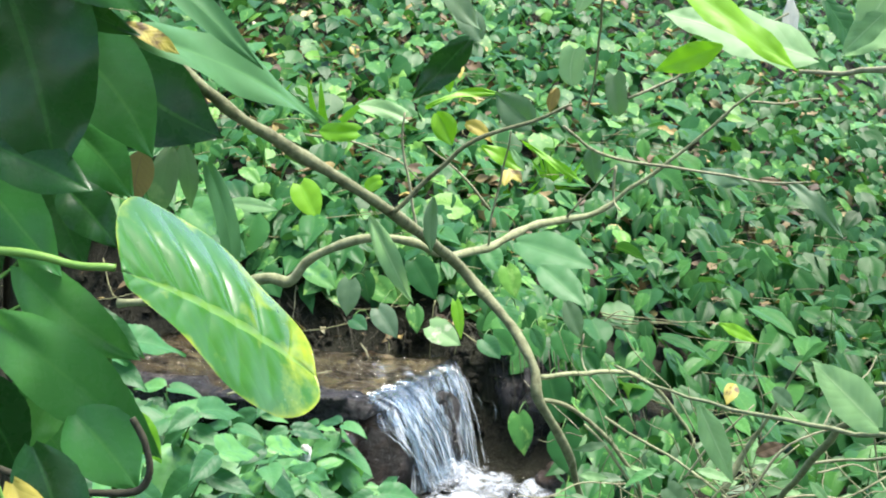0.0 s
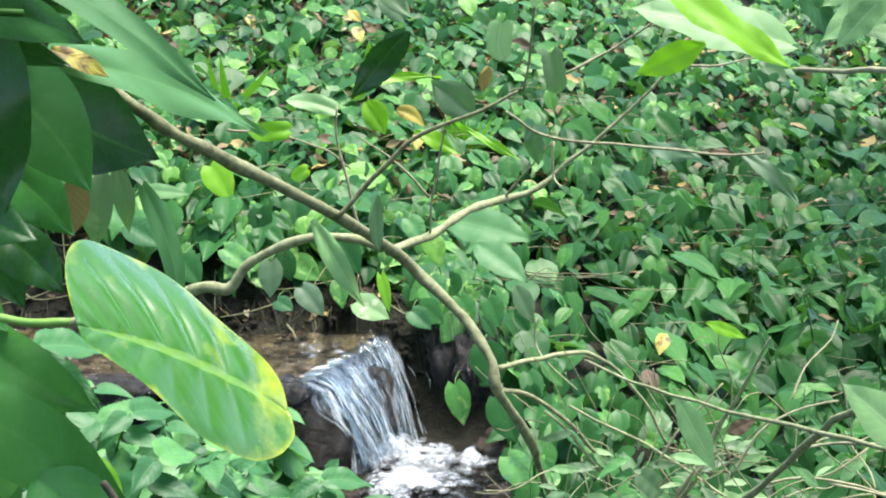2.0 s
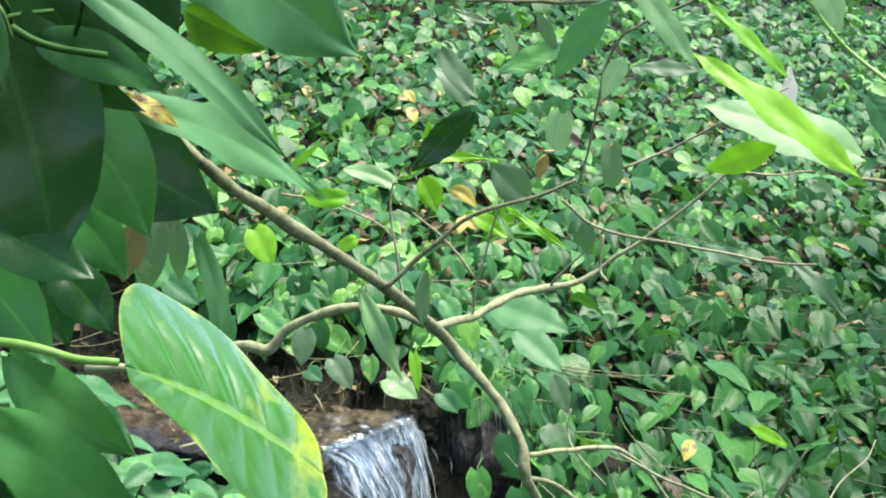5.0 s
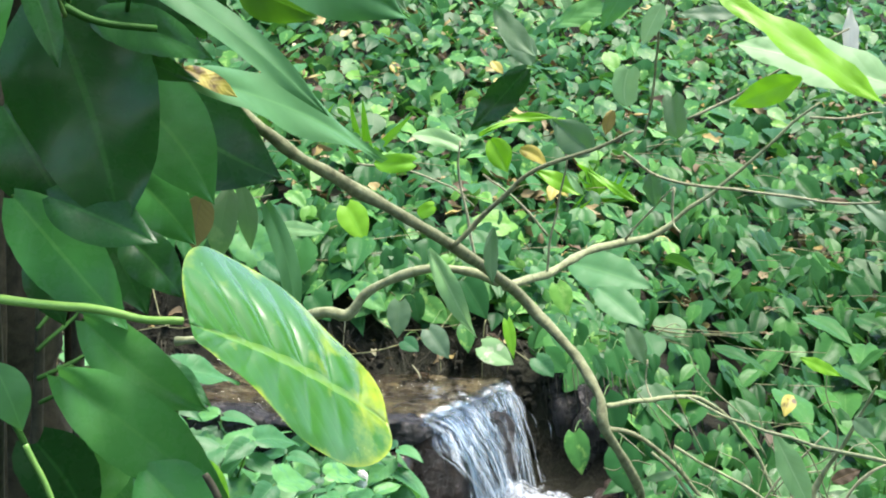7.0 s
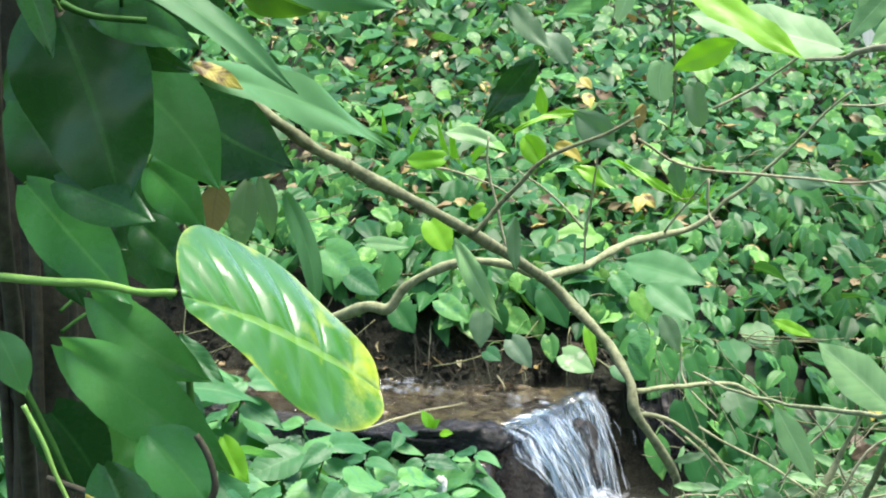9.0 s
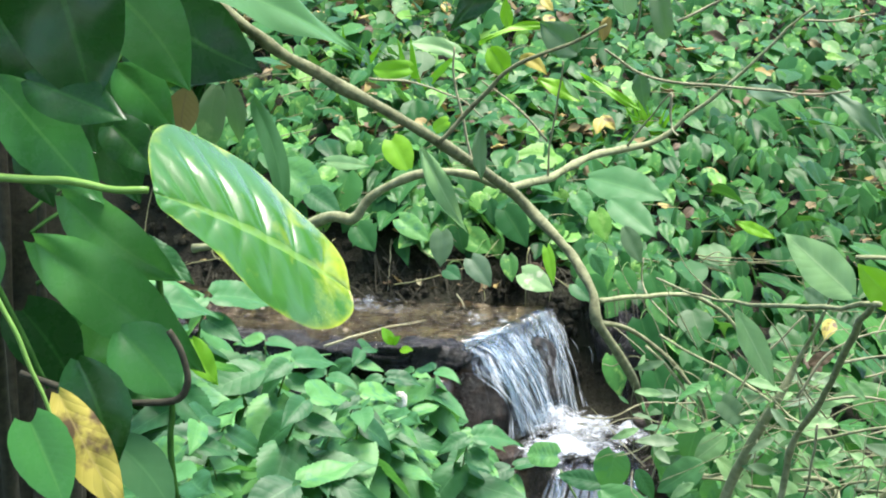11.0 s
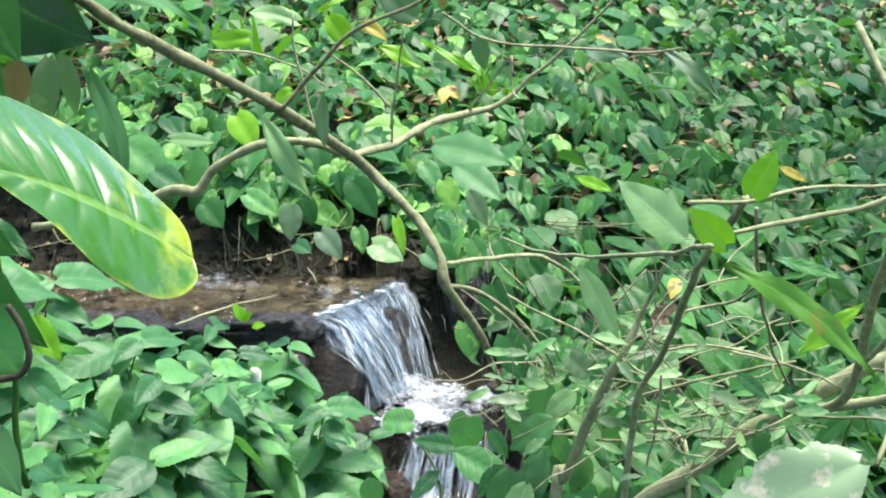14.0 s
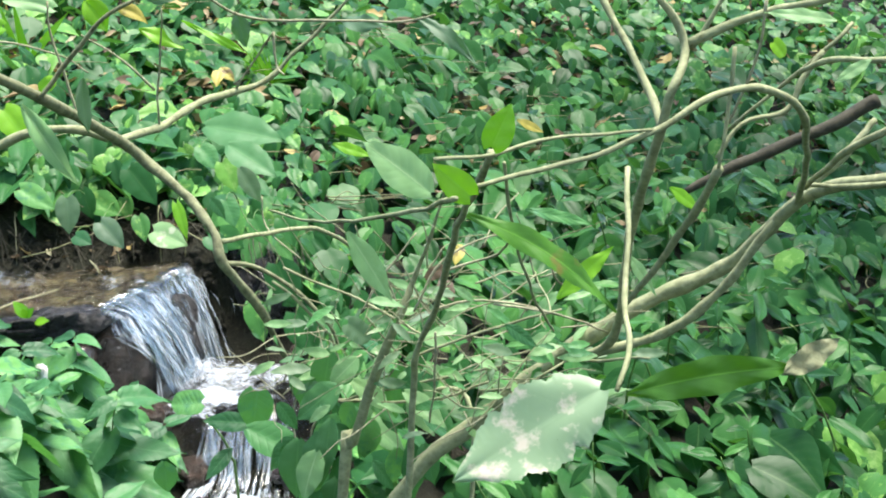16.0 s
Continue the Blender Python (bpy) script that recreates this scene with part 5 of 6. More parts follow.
# ---------------------------------------------------------------- the climber on the near trunk
def big_blade(parent, base, tip):
    """The large lopsided blade: rows fan out from the stalk's end to each margin, quilted between the side veins."""
    rows, cols = 110, 26
    margins = {1: ((0, -0.03, -0.045, -0.02, 0.045, 0.145, 0.27, 0.42, 0.56, 0.7, 0.845, 0.955, 1.0), (0, 0.1, 0.22, 0.345, 0.435, 0.485, 0.5, 0.485, 0.435, 0.35, 0.25, 0.135, 0.0)),
               -1: ((0, 0.03, 0.1, 0.2, 0.31, 0.43, 0.55, 0.66, 0.76, 0.86, 0.96, 1.02, 1.0), (0, 0.055, 0.075, 0.11, 0.15, 0.195, 0.24, 0.268, 0.272, 0.255, 0.2, 0.105, 0.0))}
    s = np.linspace(0, 1, rows + 1)
    v = np.linspace(-1, 1, 2 * cols + 1)
    at = np.linspace(0, 1, 13)
    x, y = np.zeros((rows + 1, 2 * cols + 1)), np.zeros((rows + 1, 2 * cols + 1))
    bow = 0.035 * np.sin(s * np.pi)
    for side, (ex, ey) in margins.items():
        mx, my = np.gradient(np.array(ex), at), np.gradient(np.array(ey), at)
        k = np.clip((s * 12).astype(int), 0, 11)
        u, h = s * 12 - k, 1 / 12
        curve = lambda p, m: (1 + 2 * u) * (1 - u) ** 2 * p[k] + u * (1 - u) ** 2 * h * m[k] + u**2 * (3 - 2 * u) * p[k + 1] + u**2 * (u - 1) * h * m[k + 1]  # noqa: E731
        edge_x, edge_y = curve(np.array(ex), mx), side * curve(np.array(ey), my)
        mine = v * side >= 0
        w = np.abs(v[mine])[None] ** 0.95
        x[:, mine] = s[:, None] + (edge_x - s)[:, None] * w
        y[:, mine] = bow[:, None] + (edge_y - bow)[:, None] * w
    wide = np.abs(v)[None]
    quilt = np.abs(np.sin((s**0.8)[:, None] * 8.0 * np.pi)) ** 0.8 * wide**0.5 * (1 - wide) ** 1.3 * (0.4 + 0.6 * np.sin(s * np.pi))[:, None] * np.where(v > 0, 1.0, 0.55)[None]
    z = 0.062 * quilt - 0.06 * np.abs(y - bow[:, None]) - 0.05 * s[:, None] ** 2 - 0.3 * np.clip(np.abs(y) - 0.2, 0, 1) ** 1.3
    z += 0.007 * np.sin(s * 21 + 1)[:, None] * wide**3 + 0.012 * np.sin(s * 7)[:, None] * wide**2
    n = 2 * cols + 1
    a = np.array([i * n + j for i in range(rows) for j in range(2 * cols)])
    turn, length = leaf_frame(base, tip, (0.3, -0.62, 0.75))
    verts = (np.stack([x, y, z], -1).reshape(-1, 3) * length) @ turn.T + np.array(Vector(base) - root_place(parent))
    uv = np.stack([s[:, None] + 0 * v, (v[None] + 1) / 2 + 0 * s[:, None]], -1).reshape(-1, 2)
    part("leaf", mesh_of("leaf", verts, np.stack([a, a + n, a + n + 1, a + 1], 1), uv), VARIEGATED, parent, "glossy green blade with yellow blotched edges")


def build_climber():
    foot = Vector((-0.795, 1.95, 0.55))
    trunk = thing("vine_covered_tree", (foot.x, foot.y, float(ground_z(foot.x, foot.y))), "slim dark tree trunk wrapped in vines", "tree")
    z0 = trunk.location.z
    tube("trunk", trunk, [(foot.x, foot.y, z0 - 0.05), (foot.x + 0.01, foot.y, 1.2), (foot.x - 0.02, foot.y, 1.9), (foot.x - 0.01, foot.y, 2.8), (foot.x, foot.y, 5.0)], [0.085, 0.07, 0.065, 0.06, 0.05], BARK_DARK, 8, 14, 0.2)
    rnd = random.Random(4)
    for k in range(12):
        a = k * 0.53
        pts = [(foot.x + 0.085 * math.cos(a + u * 0.7) + rnd.uniform(-0.01, 0.03), foot.y + 0.085 * math.sin(a + u * 0.7) - 0.01, z0 + u * 2.4) for u in (0, 0.2, 0.4, 0.6, 0.8, 1.0)]
        tube("vine_stem", trunk, pts, [0.011, 0.008, 0.009, 0.006], BARK_DARK, 5, 7, 0.3)
    c = thing("climbing_plant", (foot.x + 0.1, foot.y - 0.1, z0), "climbing aroid with large dark green leaves on a trunk", "plant")
    for pts, r in (([(foot.x + 0.1, foot.y - 0.1, z0), (-0.76, 1.8, 1.3), (-0.68, 1.6, 1.75), (-0.62, 1.45, 2.1), (-0.5, 1.3, 2.5)], 0.012),
                   ([(-0.540, 1.460, 2.182), (-0.520, 1.460, 2.172), (-0.495, 1.470, 2.166), (-0.459, 1.490, 2.164)], 0.0042),
                   ([(-0.501, 1.700, 1.749), (-0.499, 1.700, 1.661), (-0.493, 1.700, 1.558), (-0.487, 1.700, 1.413)], 0.005),
                   ([(-0.617, 1.450, 1.784), (-0.586, 1.450, 1.733), (-0.544, 1.450, 1.644)], 0.004)):
        tube("stem", c, pts, [r, r * 0.9, r * 0.8], STALK_SHADE if r < 0.01 else BARK_DARK, 6, 8)
    tube("stem", c, [(-0.383, 1.400, 1.730), (-0.369, 1.400, 1.706), (-0.365, 1.400, 1.678), (-0.383, 1.400, 1.656), (-0.434, 1.400, 1.650), (-0.490, 1.400, 1.661), (-0.552, 1.400, 1.678)], [0.0036, 0.004, 0.0036], BARK_DARK, 6, 8, 0.2, "dark looped vine stem")
    tube("stem", c, [(-0.559, 1.440, 2.208), (-0.544, 1.440, 2.195), (-0.537, 1.450, 2.172)], [0.002, 0.0024, 0.0026], STALK, 6, 8, 0.1, "pale curved leaf stalk")
    tube("stem", c, [(-0.525, 1.300, 1.783), (-0.515, 1.300, 1.760), (-0.499, 1.300, 1.725), (-0.484, 1.300, 1.687), (-0.476, 1.300, 1.649)], [0.0028, 0.0026, 0.0018], STALK_PALE, 6, 8, 0.1, "yellowing bent leaf stalk")

    def leaf(base, tip, mat, kind, ratio, face):
        """One blade of the climber, most of them with the stalk that holds it to the stem."""
        blade = leaf_at("leaf", c, base, tip, mat, kind, ratio, face, 44, 14, ragged=rnd.uniform(0.01, 0.045), fold=rnd.uniform(0.02, 0.22), droop=rnd.uniform(-0.02, 0.22), wave=rnd.uniform(0.012, 0.034), waves=rnd.uniform(1.0, 2.2), turn=rnd.uniform(-0.15, 0.25), bend=rnd.uniform(-0.06, 0.06))
        if mat in (DARK, MID, SAGE) and rnd.random() < 0.5:
            base, height = Vector(base), min(base[2] - 0.12, 2.3)
            stem = Vector((-0.72, 1.72, height)).lerp(Vector((-0.58, 1.4, height)), min(max((height - 1.5) / 0.7, 0), 1))
            tube("leaf_stalk", blade, [base, base.lerp(stem, 0.12) + Vector((0, 0.07, 0)), base.lerp(stem, 0.6) + Vector((0, 0.2, -0.02)), stem + Vector((0, 0.1, 0))], [0.0022, 0.0026, 0.003], STALK_SHADE, 4, 6)

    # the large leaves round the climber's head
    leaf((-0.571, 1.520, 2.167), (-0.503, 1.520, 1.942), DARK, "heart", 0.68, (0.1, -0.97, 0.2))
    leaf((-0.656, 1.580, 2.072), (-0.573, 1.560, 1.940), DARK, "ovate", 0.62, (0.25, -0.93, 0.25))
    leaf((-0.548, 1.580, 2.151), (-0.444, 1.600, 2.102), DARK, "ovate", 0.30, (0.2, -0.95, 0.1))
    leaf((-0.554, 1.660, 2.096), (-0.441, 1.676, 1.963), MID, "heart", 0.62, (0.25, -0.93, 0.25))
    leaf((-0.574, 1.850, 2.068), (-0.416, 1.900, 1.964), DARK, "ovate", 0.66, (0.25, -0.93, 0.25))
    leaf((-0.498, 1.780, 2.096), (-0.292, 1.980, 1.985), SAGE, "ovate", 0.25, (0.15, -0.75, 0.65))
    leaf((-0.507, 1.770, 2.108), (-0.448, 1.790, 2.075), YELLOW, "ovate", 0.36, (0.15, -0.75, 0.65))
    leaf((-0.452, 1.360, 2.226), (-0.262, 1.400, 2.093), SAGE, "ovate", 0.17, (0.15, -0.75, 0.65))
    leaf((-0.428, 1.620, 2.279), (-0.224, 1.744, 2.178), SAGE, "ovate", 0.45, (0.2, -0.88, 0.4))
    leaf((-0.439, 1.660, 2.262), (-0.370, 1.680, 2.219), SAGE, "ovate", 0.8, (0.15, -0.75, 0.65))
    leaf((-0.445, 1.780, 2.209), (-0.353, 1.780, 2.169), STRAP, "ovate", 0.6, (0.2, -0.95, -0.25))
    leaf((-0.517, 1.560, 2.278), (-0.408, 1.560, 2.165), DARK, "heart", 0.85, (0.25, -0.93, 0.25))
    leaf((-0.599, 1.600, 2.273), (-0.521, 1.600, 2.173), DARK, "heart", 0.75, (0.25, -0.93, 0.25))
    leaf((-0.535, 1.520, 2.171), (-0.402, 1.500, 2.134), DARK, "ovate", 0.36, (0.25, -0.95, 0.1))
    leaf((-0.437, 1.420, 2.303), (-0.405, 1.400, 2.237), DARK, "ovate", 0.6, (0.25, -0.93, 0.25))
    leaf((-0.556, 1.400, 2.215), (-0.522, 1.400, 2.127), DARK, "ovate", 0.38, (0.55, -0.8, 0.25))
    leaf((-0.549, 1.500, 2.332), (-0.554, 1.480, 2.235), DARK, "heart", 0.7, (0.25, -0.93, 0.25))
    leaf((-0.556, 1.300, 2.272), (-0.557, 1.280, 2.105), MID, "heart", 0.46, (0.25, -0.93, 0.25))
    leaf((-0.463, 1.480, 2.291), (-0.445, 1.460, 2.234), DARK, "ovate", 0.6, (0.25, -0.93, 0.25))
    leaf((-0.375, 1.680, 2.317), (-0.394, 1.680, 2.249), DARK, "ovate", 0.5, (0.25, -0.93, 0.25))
    # leaves lower on the trunk
    leaf((-0.584, 1.520, 1.984), (-0.460, 1.500, 1.944), DARK, "ovate", 0.5, (0.2, -0.85, 0.45))
    leaf((-0.630, 1.540, 1.978), (-0.500, 1.525, 1.845), MID, "ovate", 0.46, (0.15, -0.75, 0.65))
    leaf((-0.532, 1.640, 1.919), (-0.469, 1.620, 1.863), DARK, "heart", 0.68, (0.2, -0.85, 0.45))
    leaf((-0.561, 1.740, 1.979), (-0.483, 1.720, 1.905), MID, "ovate", 0.6, (0.25, -0.93, 0.25))
    leaf((-0.645, 1.860, 1.961), (-0.575, 1.840, 1.790), DARK, "heart", 0.6, (0.3, -0.95, 0.0))
    leaf((-0.701, 1.820, 1.922), (-0.624, 1.800, 1.865), DARK, "heart", 0.8, (0.3, -0.95, 0.0))
    leaf((-0.547, 1.520, 1.853), (-0.423, 1.570, 1.746), MID, "ovate", 0.4, (0.25, -0.93, 0.25))
    leaf((-0.538, 1.420, 1.818), (-0.367, 1.500, 1.651), MID, "ovate", 0.33, (0.25, -0.93, 0.25))
    leaf((-0.462, 1.460, 1.712), (-0.387, 1.440, 1.645), MID, "ovate", 0.8, (0.15, -0.75, 0.65))
    leaf((-0.479, 1.380, 1.700), (-0.437, 1.360, 1.581), DARK, "ovate", 0.58, (0.25, -0.93, 0.25))
    leaf((-0.480, 1.330, 1.678), (-0.404, 1.310, 1.556), YELLOW, "ovate", 0.36, (0.55, -0.8, 0.25))
    leaf((-0.489, 1.280, 1.663), (-0.446, 1.260, 1.581), MID, "heart", 0.66, (0.15, -0.75, 0.65))
    leaf((-0.472, 1.440, 1.594), (-0.388, 1.420, 1.520), SAGE, "ovate", 0.52, (0.15, -0.75, 0.65))
    leaf((-0.594, 1.500, 1.721), (-0.542, 1.520, 1.616), DARK, "heart", 0.7, (0.3, -0.95, 0.0))
    leaf((-0.593, 1.620, 1.678), (-0.533, 1.640, 1.602), MID, "heart", 0.7, (0.25, -0.93, 0.25))
    leaf((-0.647, 1.660, 1.893), (-0.619, 1.660, 1.812), DARK, "heart", 0.6, (0.3, -0.95, 0.0))
    leaf((-0.571, 1.340, 1.847), (-0.546, 1.340, 1.781), SAGE, "ovate", 0.6, (0.15, -0.75, 0.65))
    leaf((-0.533, 1.620, 1.696), (-0.577, 1.600, 1.607), MID, "ovate", 0.5, (0.25, -0.93, 0.25))
    # behind the large variegated leaf
    leaf((-0.510, 1.860, 1.943), (-0.523, 1.860, 1.871), DEAD, "ovate", 0.6, (0.25, -0.93, 0.25))
    leaf((-0.501, 1.960, 1.939), (-0.507, 1.960, 1.835), GREY, "ovate", 0.42, (0.55, -0.8, 0.25))
    leaf((-0.489, 1.980, 1.942), (-0.477, 1.980, 1.851), GREY, "ovate", 0.32, (0.25, -0.93, 0.25))
    leaf((-0.464, 2.020, 1.912), (-0.412, 2.000, 1.743), SAGE, "ovate", 0.2, (0.55, -0.8, 0.25))
    leaf((-0.531, 1.750, 1.762), (-0.462, 1.720, 1.711), HERB, "lance", 0.35, (0.15, -0.75, 0.65))
    leaf((-0.493, 1.800, 1.613), (-0.452, 1.780, 1.557), LIME, "ovate", 0.5, (0.15, -0.75, 0.65))
    leaf((-0.573, 1.800, 1.689), (-0.509, 1.780, 1.618), HERB, "ovate", 0.45, (0.15, -0.75, 0.65))
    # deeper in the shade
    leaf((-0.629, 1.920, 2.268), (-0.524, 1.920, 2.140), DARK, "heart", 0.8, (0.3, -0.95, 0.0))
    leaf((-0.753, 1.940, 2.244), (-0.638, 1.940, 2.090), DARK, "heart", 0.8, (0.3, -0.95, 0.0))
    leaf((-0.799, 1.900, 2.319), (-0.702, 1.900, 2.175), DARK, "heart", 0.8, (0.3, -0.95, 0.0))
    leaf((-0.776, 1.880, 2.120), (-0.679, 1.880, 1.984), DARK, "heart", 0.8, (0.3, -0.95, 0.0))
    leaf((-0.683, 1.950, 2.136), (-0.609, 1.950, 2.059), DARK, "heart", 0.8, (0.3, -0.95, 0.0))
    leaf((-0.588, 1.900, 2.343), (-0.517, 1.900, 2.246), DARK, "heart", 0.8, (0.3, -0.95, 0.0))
    v = thing("variegated_leaf_plant", (foot.x + 0.08, foot.y - 0.16, z0), "large glossy pothos leaf blotched yellow at its edges", "plant")
    tube("stem", v, [(foot.x + 0.08, foot.y - 0.16, z0), (foot.x + 0.05, foot.y - 0.3, 1.3), (-0.901, 1.600, 1.846)], [0.012, 0.01, 0.008], STALK, 6, 8)
    tube("leaf_stalk", v, [(-0.901, 1.600, 1.846), (-0.706, 1.530, 1.871), (-0.546, 1.470, 1.878), (-0.477, 1.455, 1.875), (-0.418, 1.450, 1.873)], [0.006, 0.005, 0.0042, 0.0038], STALK_PALE, 6, 8, label="pale green leaf stalk")
    big_blade(v, (-0.414, 1.450, 1.871), (-0.222, 1.592, 1.745))


build_climber()


# ---------------------------------------------------------------- leaves overhead at the upper right
def build_overhang():
    o = thing("overhanging_twig", (0.325, 1.300, 2.195), "overhanging twig with bright lime and pale leaves", "branch")
    tube("twig", o, [(0.401, 1.100, 2.137), (0.276, 1.120, 2.138), (0.25, 1.250, 2.128), (0.222, 1.300, 2.124)], [0.004, 0.0024, 0.0018], TWIG)
    tube("twig", o, [(0.776, 2.000, 2.523), (0.528, 2.000, 2.392), (0.343, 2.000, 2.329), (0.191, 2.000, 2.308), (-0.017, 2.100, 2.296), (-0.183, 2.100, 2.280), (-0.402, 2.100, 2.246)], [0.004, 0.0035, 0.003, 0.0025], BARK, 6, 7)
    tube("twig", o, [(0.261, 2.000, 2.318), (0.110, 2.000, 2.277), (0.012, 2.000, 2.264), (-0.162, 2.050, 2.253), (-0.272, 2.100, 2.256), (-0.326, 2.100, 2.253)], [0.003, 0.0028, 0.002], BARK, 6, 7)
    tube("twig", o, [(0.198, 1.950, 2.304), (0.106, 2.200, 2.241), (0.077, 2.300, 2.193), (0.075, 2.500, 2.084), (0.067, 2.600, 1.978)], [0.002, 0.0022, 0.002], TWIG, 6, 6)
    tube("twig", o, [(0.171, 1.500, 2.305), (0.203, 1.500, 2.266), (0.249, 1.480, 2.224), (0.288, 1.450, 2.190), (0.347, 1.400, 2.155)], [0.0016, 0.002, 0.0024], STALK_PALE, 6, 6)
    def hang(base, tip, mat, kind, ratio, face):
        leaf_at("leaf", o, base, tip, mat, kind, ratio, face, 14, 8, fold=0.2, droop=0.08, turn=0.12)

    hang((0.222, 1.300, 2.124), (0.072, 1.300, 2.226), LIME, "lance", 0.18, (0.3, -0.8, 0.5))
    hang((0.266, 1.500, 2.130), (0.113, 1.500, 2.174), PALE, "ovate", 0.4, (0.1, -0.75, 0.65))
    hang((0.372, 1.500, 2.188), (0.292, 1.500, 2.137), PALE, "ovate", 0.5, (0, -0.7, 0.7))
    hang((0.289, 1.600, 2.187), (0.341, 1.600, 2.126), HERB, "ovate", 0.4, (0, -0.7, 0.7))
    hang((0.387, 1.500, 2.131), (0.322, 1.500, 2.150), PALE, "lance", 0.35, (0, -0.7, 0.7))
    hang((0.375, 1.600, 2.199), (0.316, 1.600, 2.164), PALE, "ovate", 0.6, (0, -0.7, 0.7))
    hang((0.050, 1.700, 2.200), (0.029, 1.700, 2.155), PALE, "ovate", 0.5, (0, -0.7, 0.7))
    hang((0.005, 1.200, 2.270), (0.067, 1.180, 2.203), PALE, "lance", 0.22, (0.3, -0.9, 0.2))
    hang((0.041, 1.900, 2.268), (-0.019, 1.900, 2.165), HERB, "lance", 0.34, (0, -0.9, 0.3))
    hang((0.388, 2.550, 2.202), (0.400, 2.550, 2.093), WHITE, "lance", 0.28, (0.2, -0.6, 0.7))
    hang((0.156, 1.900, 2.191), (0.077, 1.900, 2.192), GREY, "lance", 0.3, (0, -0.8, 0.5))
    hang((-0.148, 2.000, 2.296), (-0.136, 2.000, 2.232), PALE, "lance", 0.2, (0.3, -0.9, 0))
    hang((0.107, 1.050, 2.203), (0.046, 1.050, 2.254), LIME, "lance", 0.15, (0.3, -0.8, 0.5))
    hang((0.308, 1.300, 2.230), (0.267, 1.300, 2.151), PALE, "ovate", 0.5, (0.1, -0.8, 0.5))
    hang((0.207, 1.500, 2.293), (0.236, 1.500, 2.244), PALE, "ovate", 0.55, (0, -0.8, 0.5))
    hang((0.164, 1.380, 2.140), (0.104, 1.380, 2.112), LIME, "lance", 0.4, (0, -0.9, -0.1))
    hang((0.078, 2.000, 2.306), (-0.036, 2.000, 2.293), GREY, "lance", 0.18, (0, -0.8, 0.6))
    hang((-0.018, 2.000, 2.270), (-0.107, 2.000, 2.283), GREY, "lance", 0.25, (0, -0.8, 0.6))
    hang((0.013, 2.000, 2.309), (0.056, 2.000, 2.278), LIME, "lance", 0.3, (0, -0.8, 0.6))
    hang((-0.188, 2.050, 2.280), (-0.244, 2.050, 2.306), HERB, "lance", 0.35, (0, -0.8, 0.6))
    hang((-0.041, 2.100, 2.248), (-0.007, 2.100, 2.195), GREY, "lance", 0.3, (0, -0.9, 0.2))
    hang((0.100, 1.900, 2.241), (0.172, 1.900, 2.260), HERB, "lance", 0.25, (0, -0.8, 0.6))
    hang((-0.085, 2.100, 2.162), (0.017, 2.100, 2.219), HERB, "lance", 0.3, (0, -0.8, 0.6))
    hang((0.289, 1.300, 2.178), (0.256, 1.300, 2.142), PALE, "ovate", 0.5, (0, -0.8, 0.6))


build_overhang()


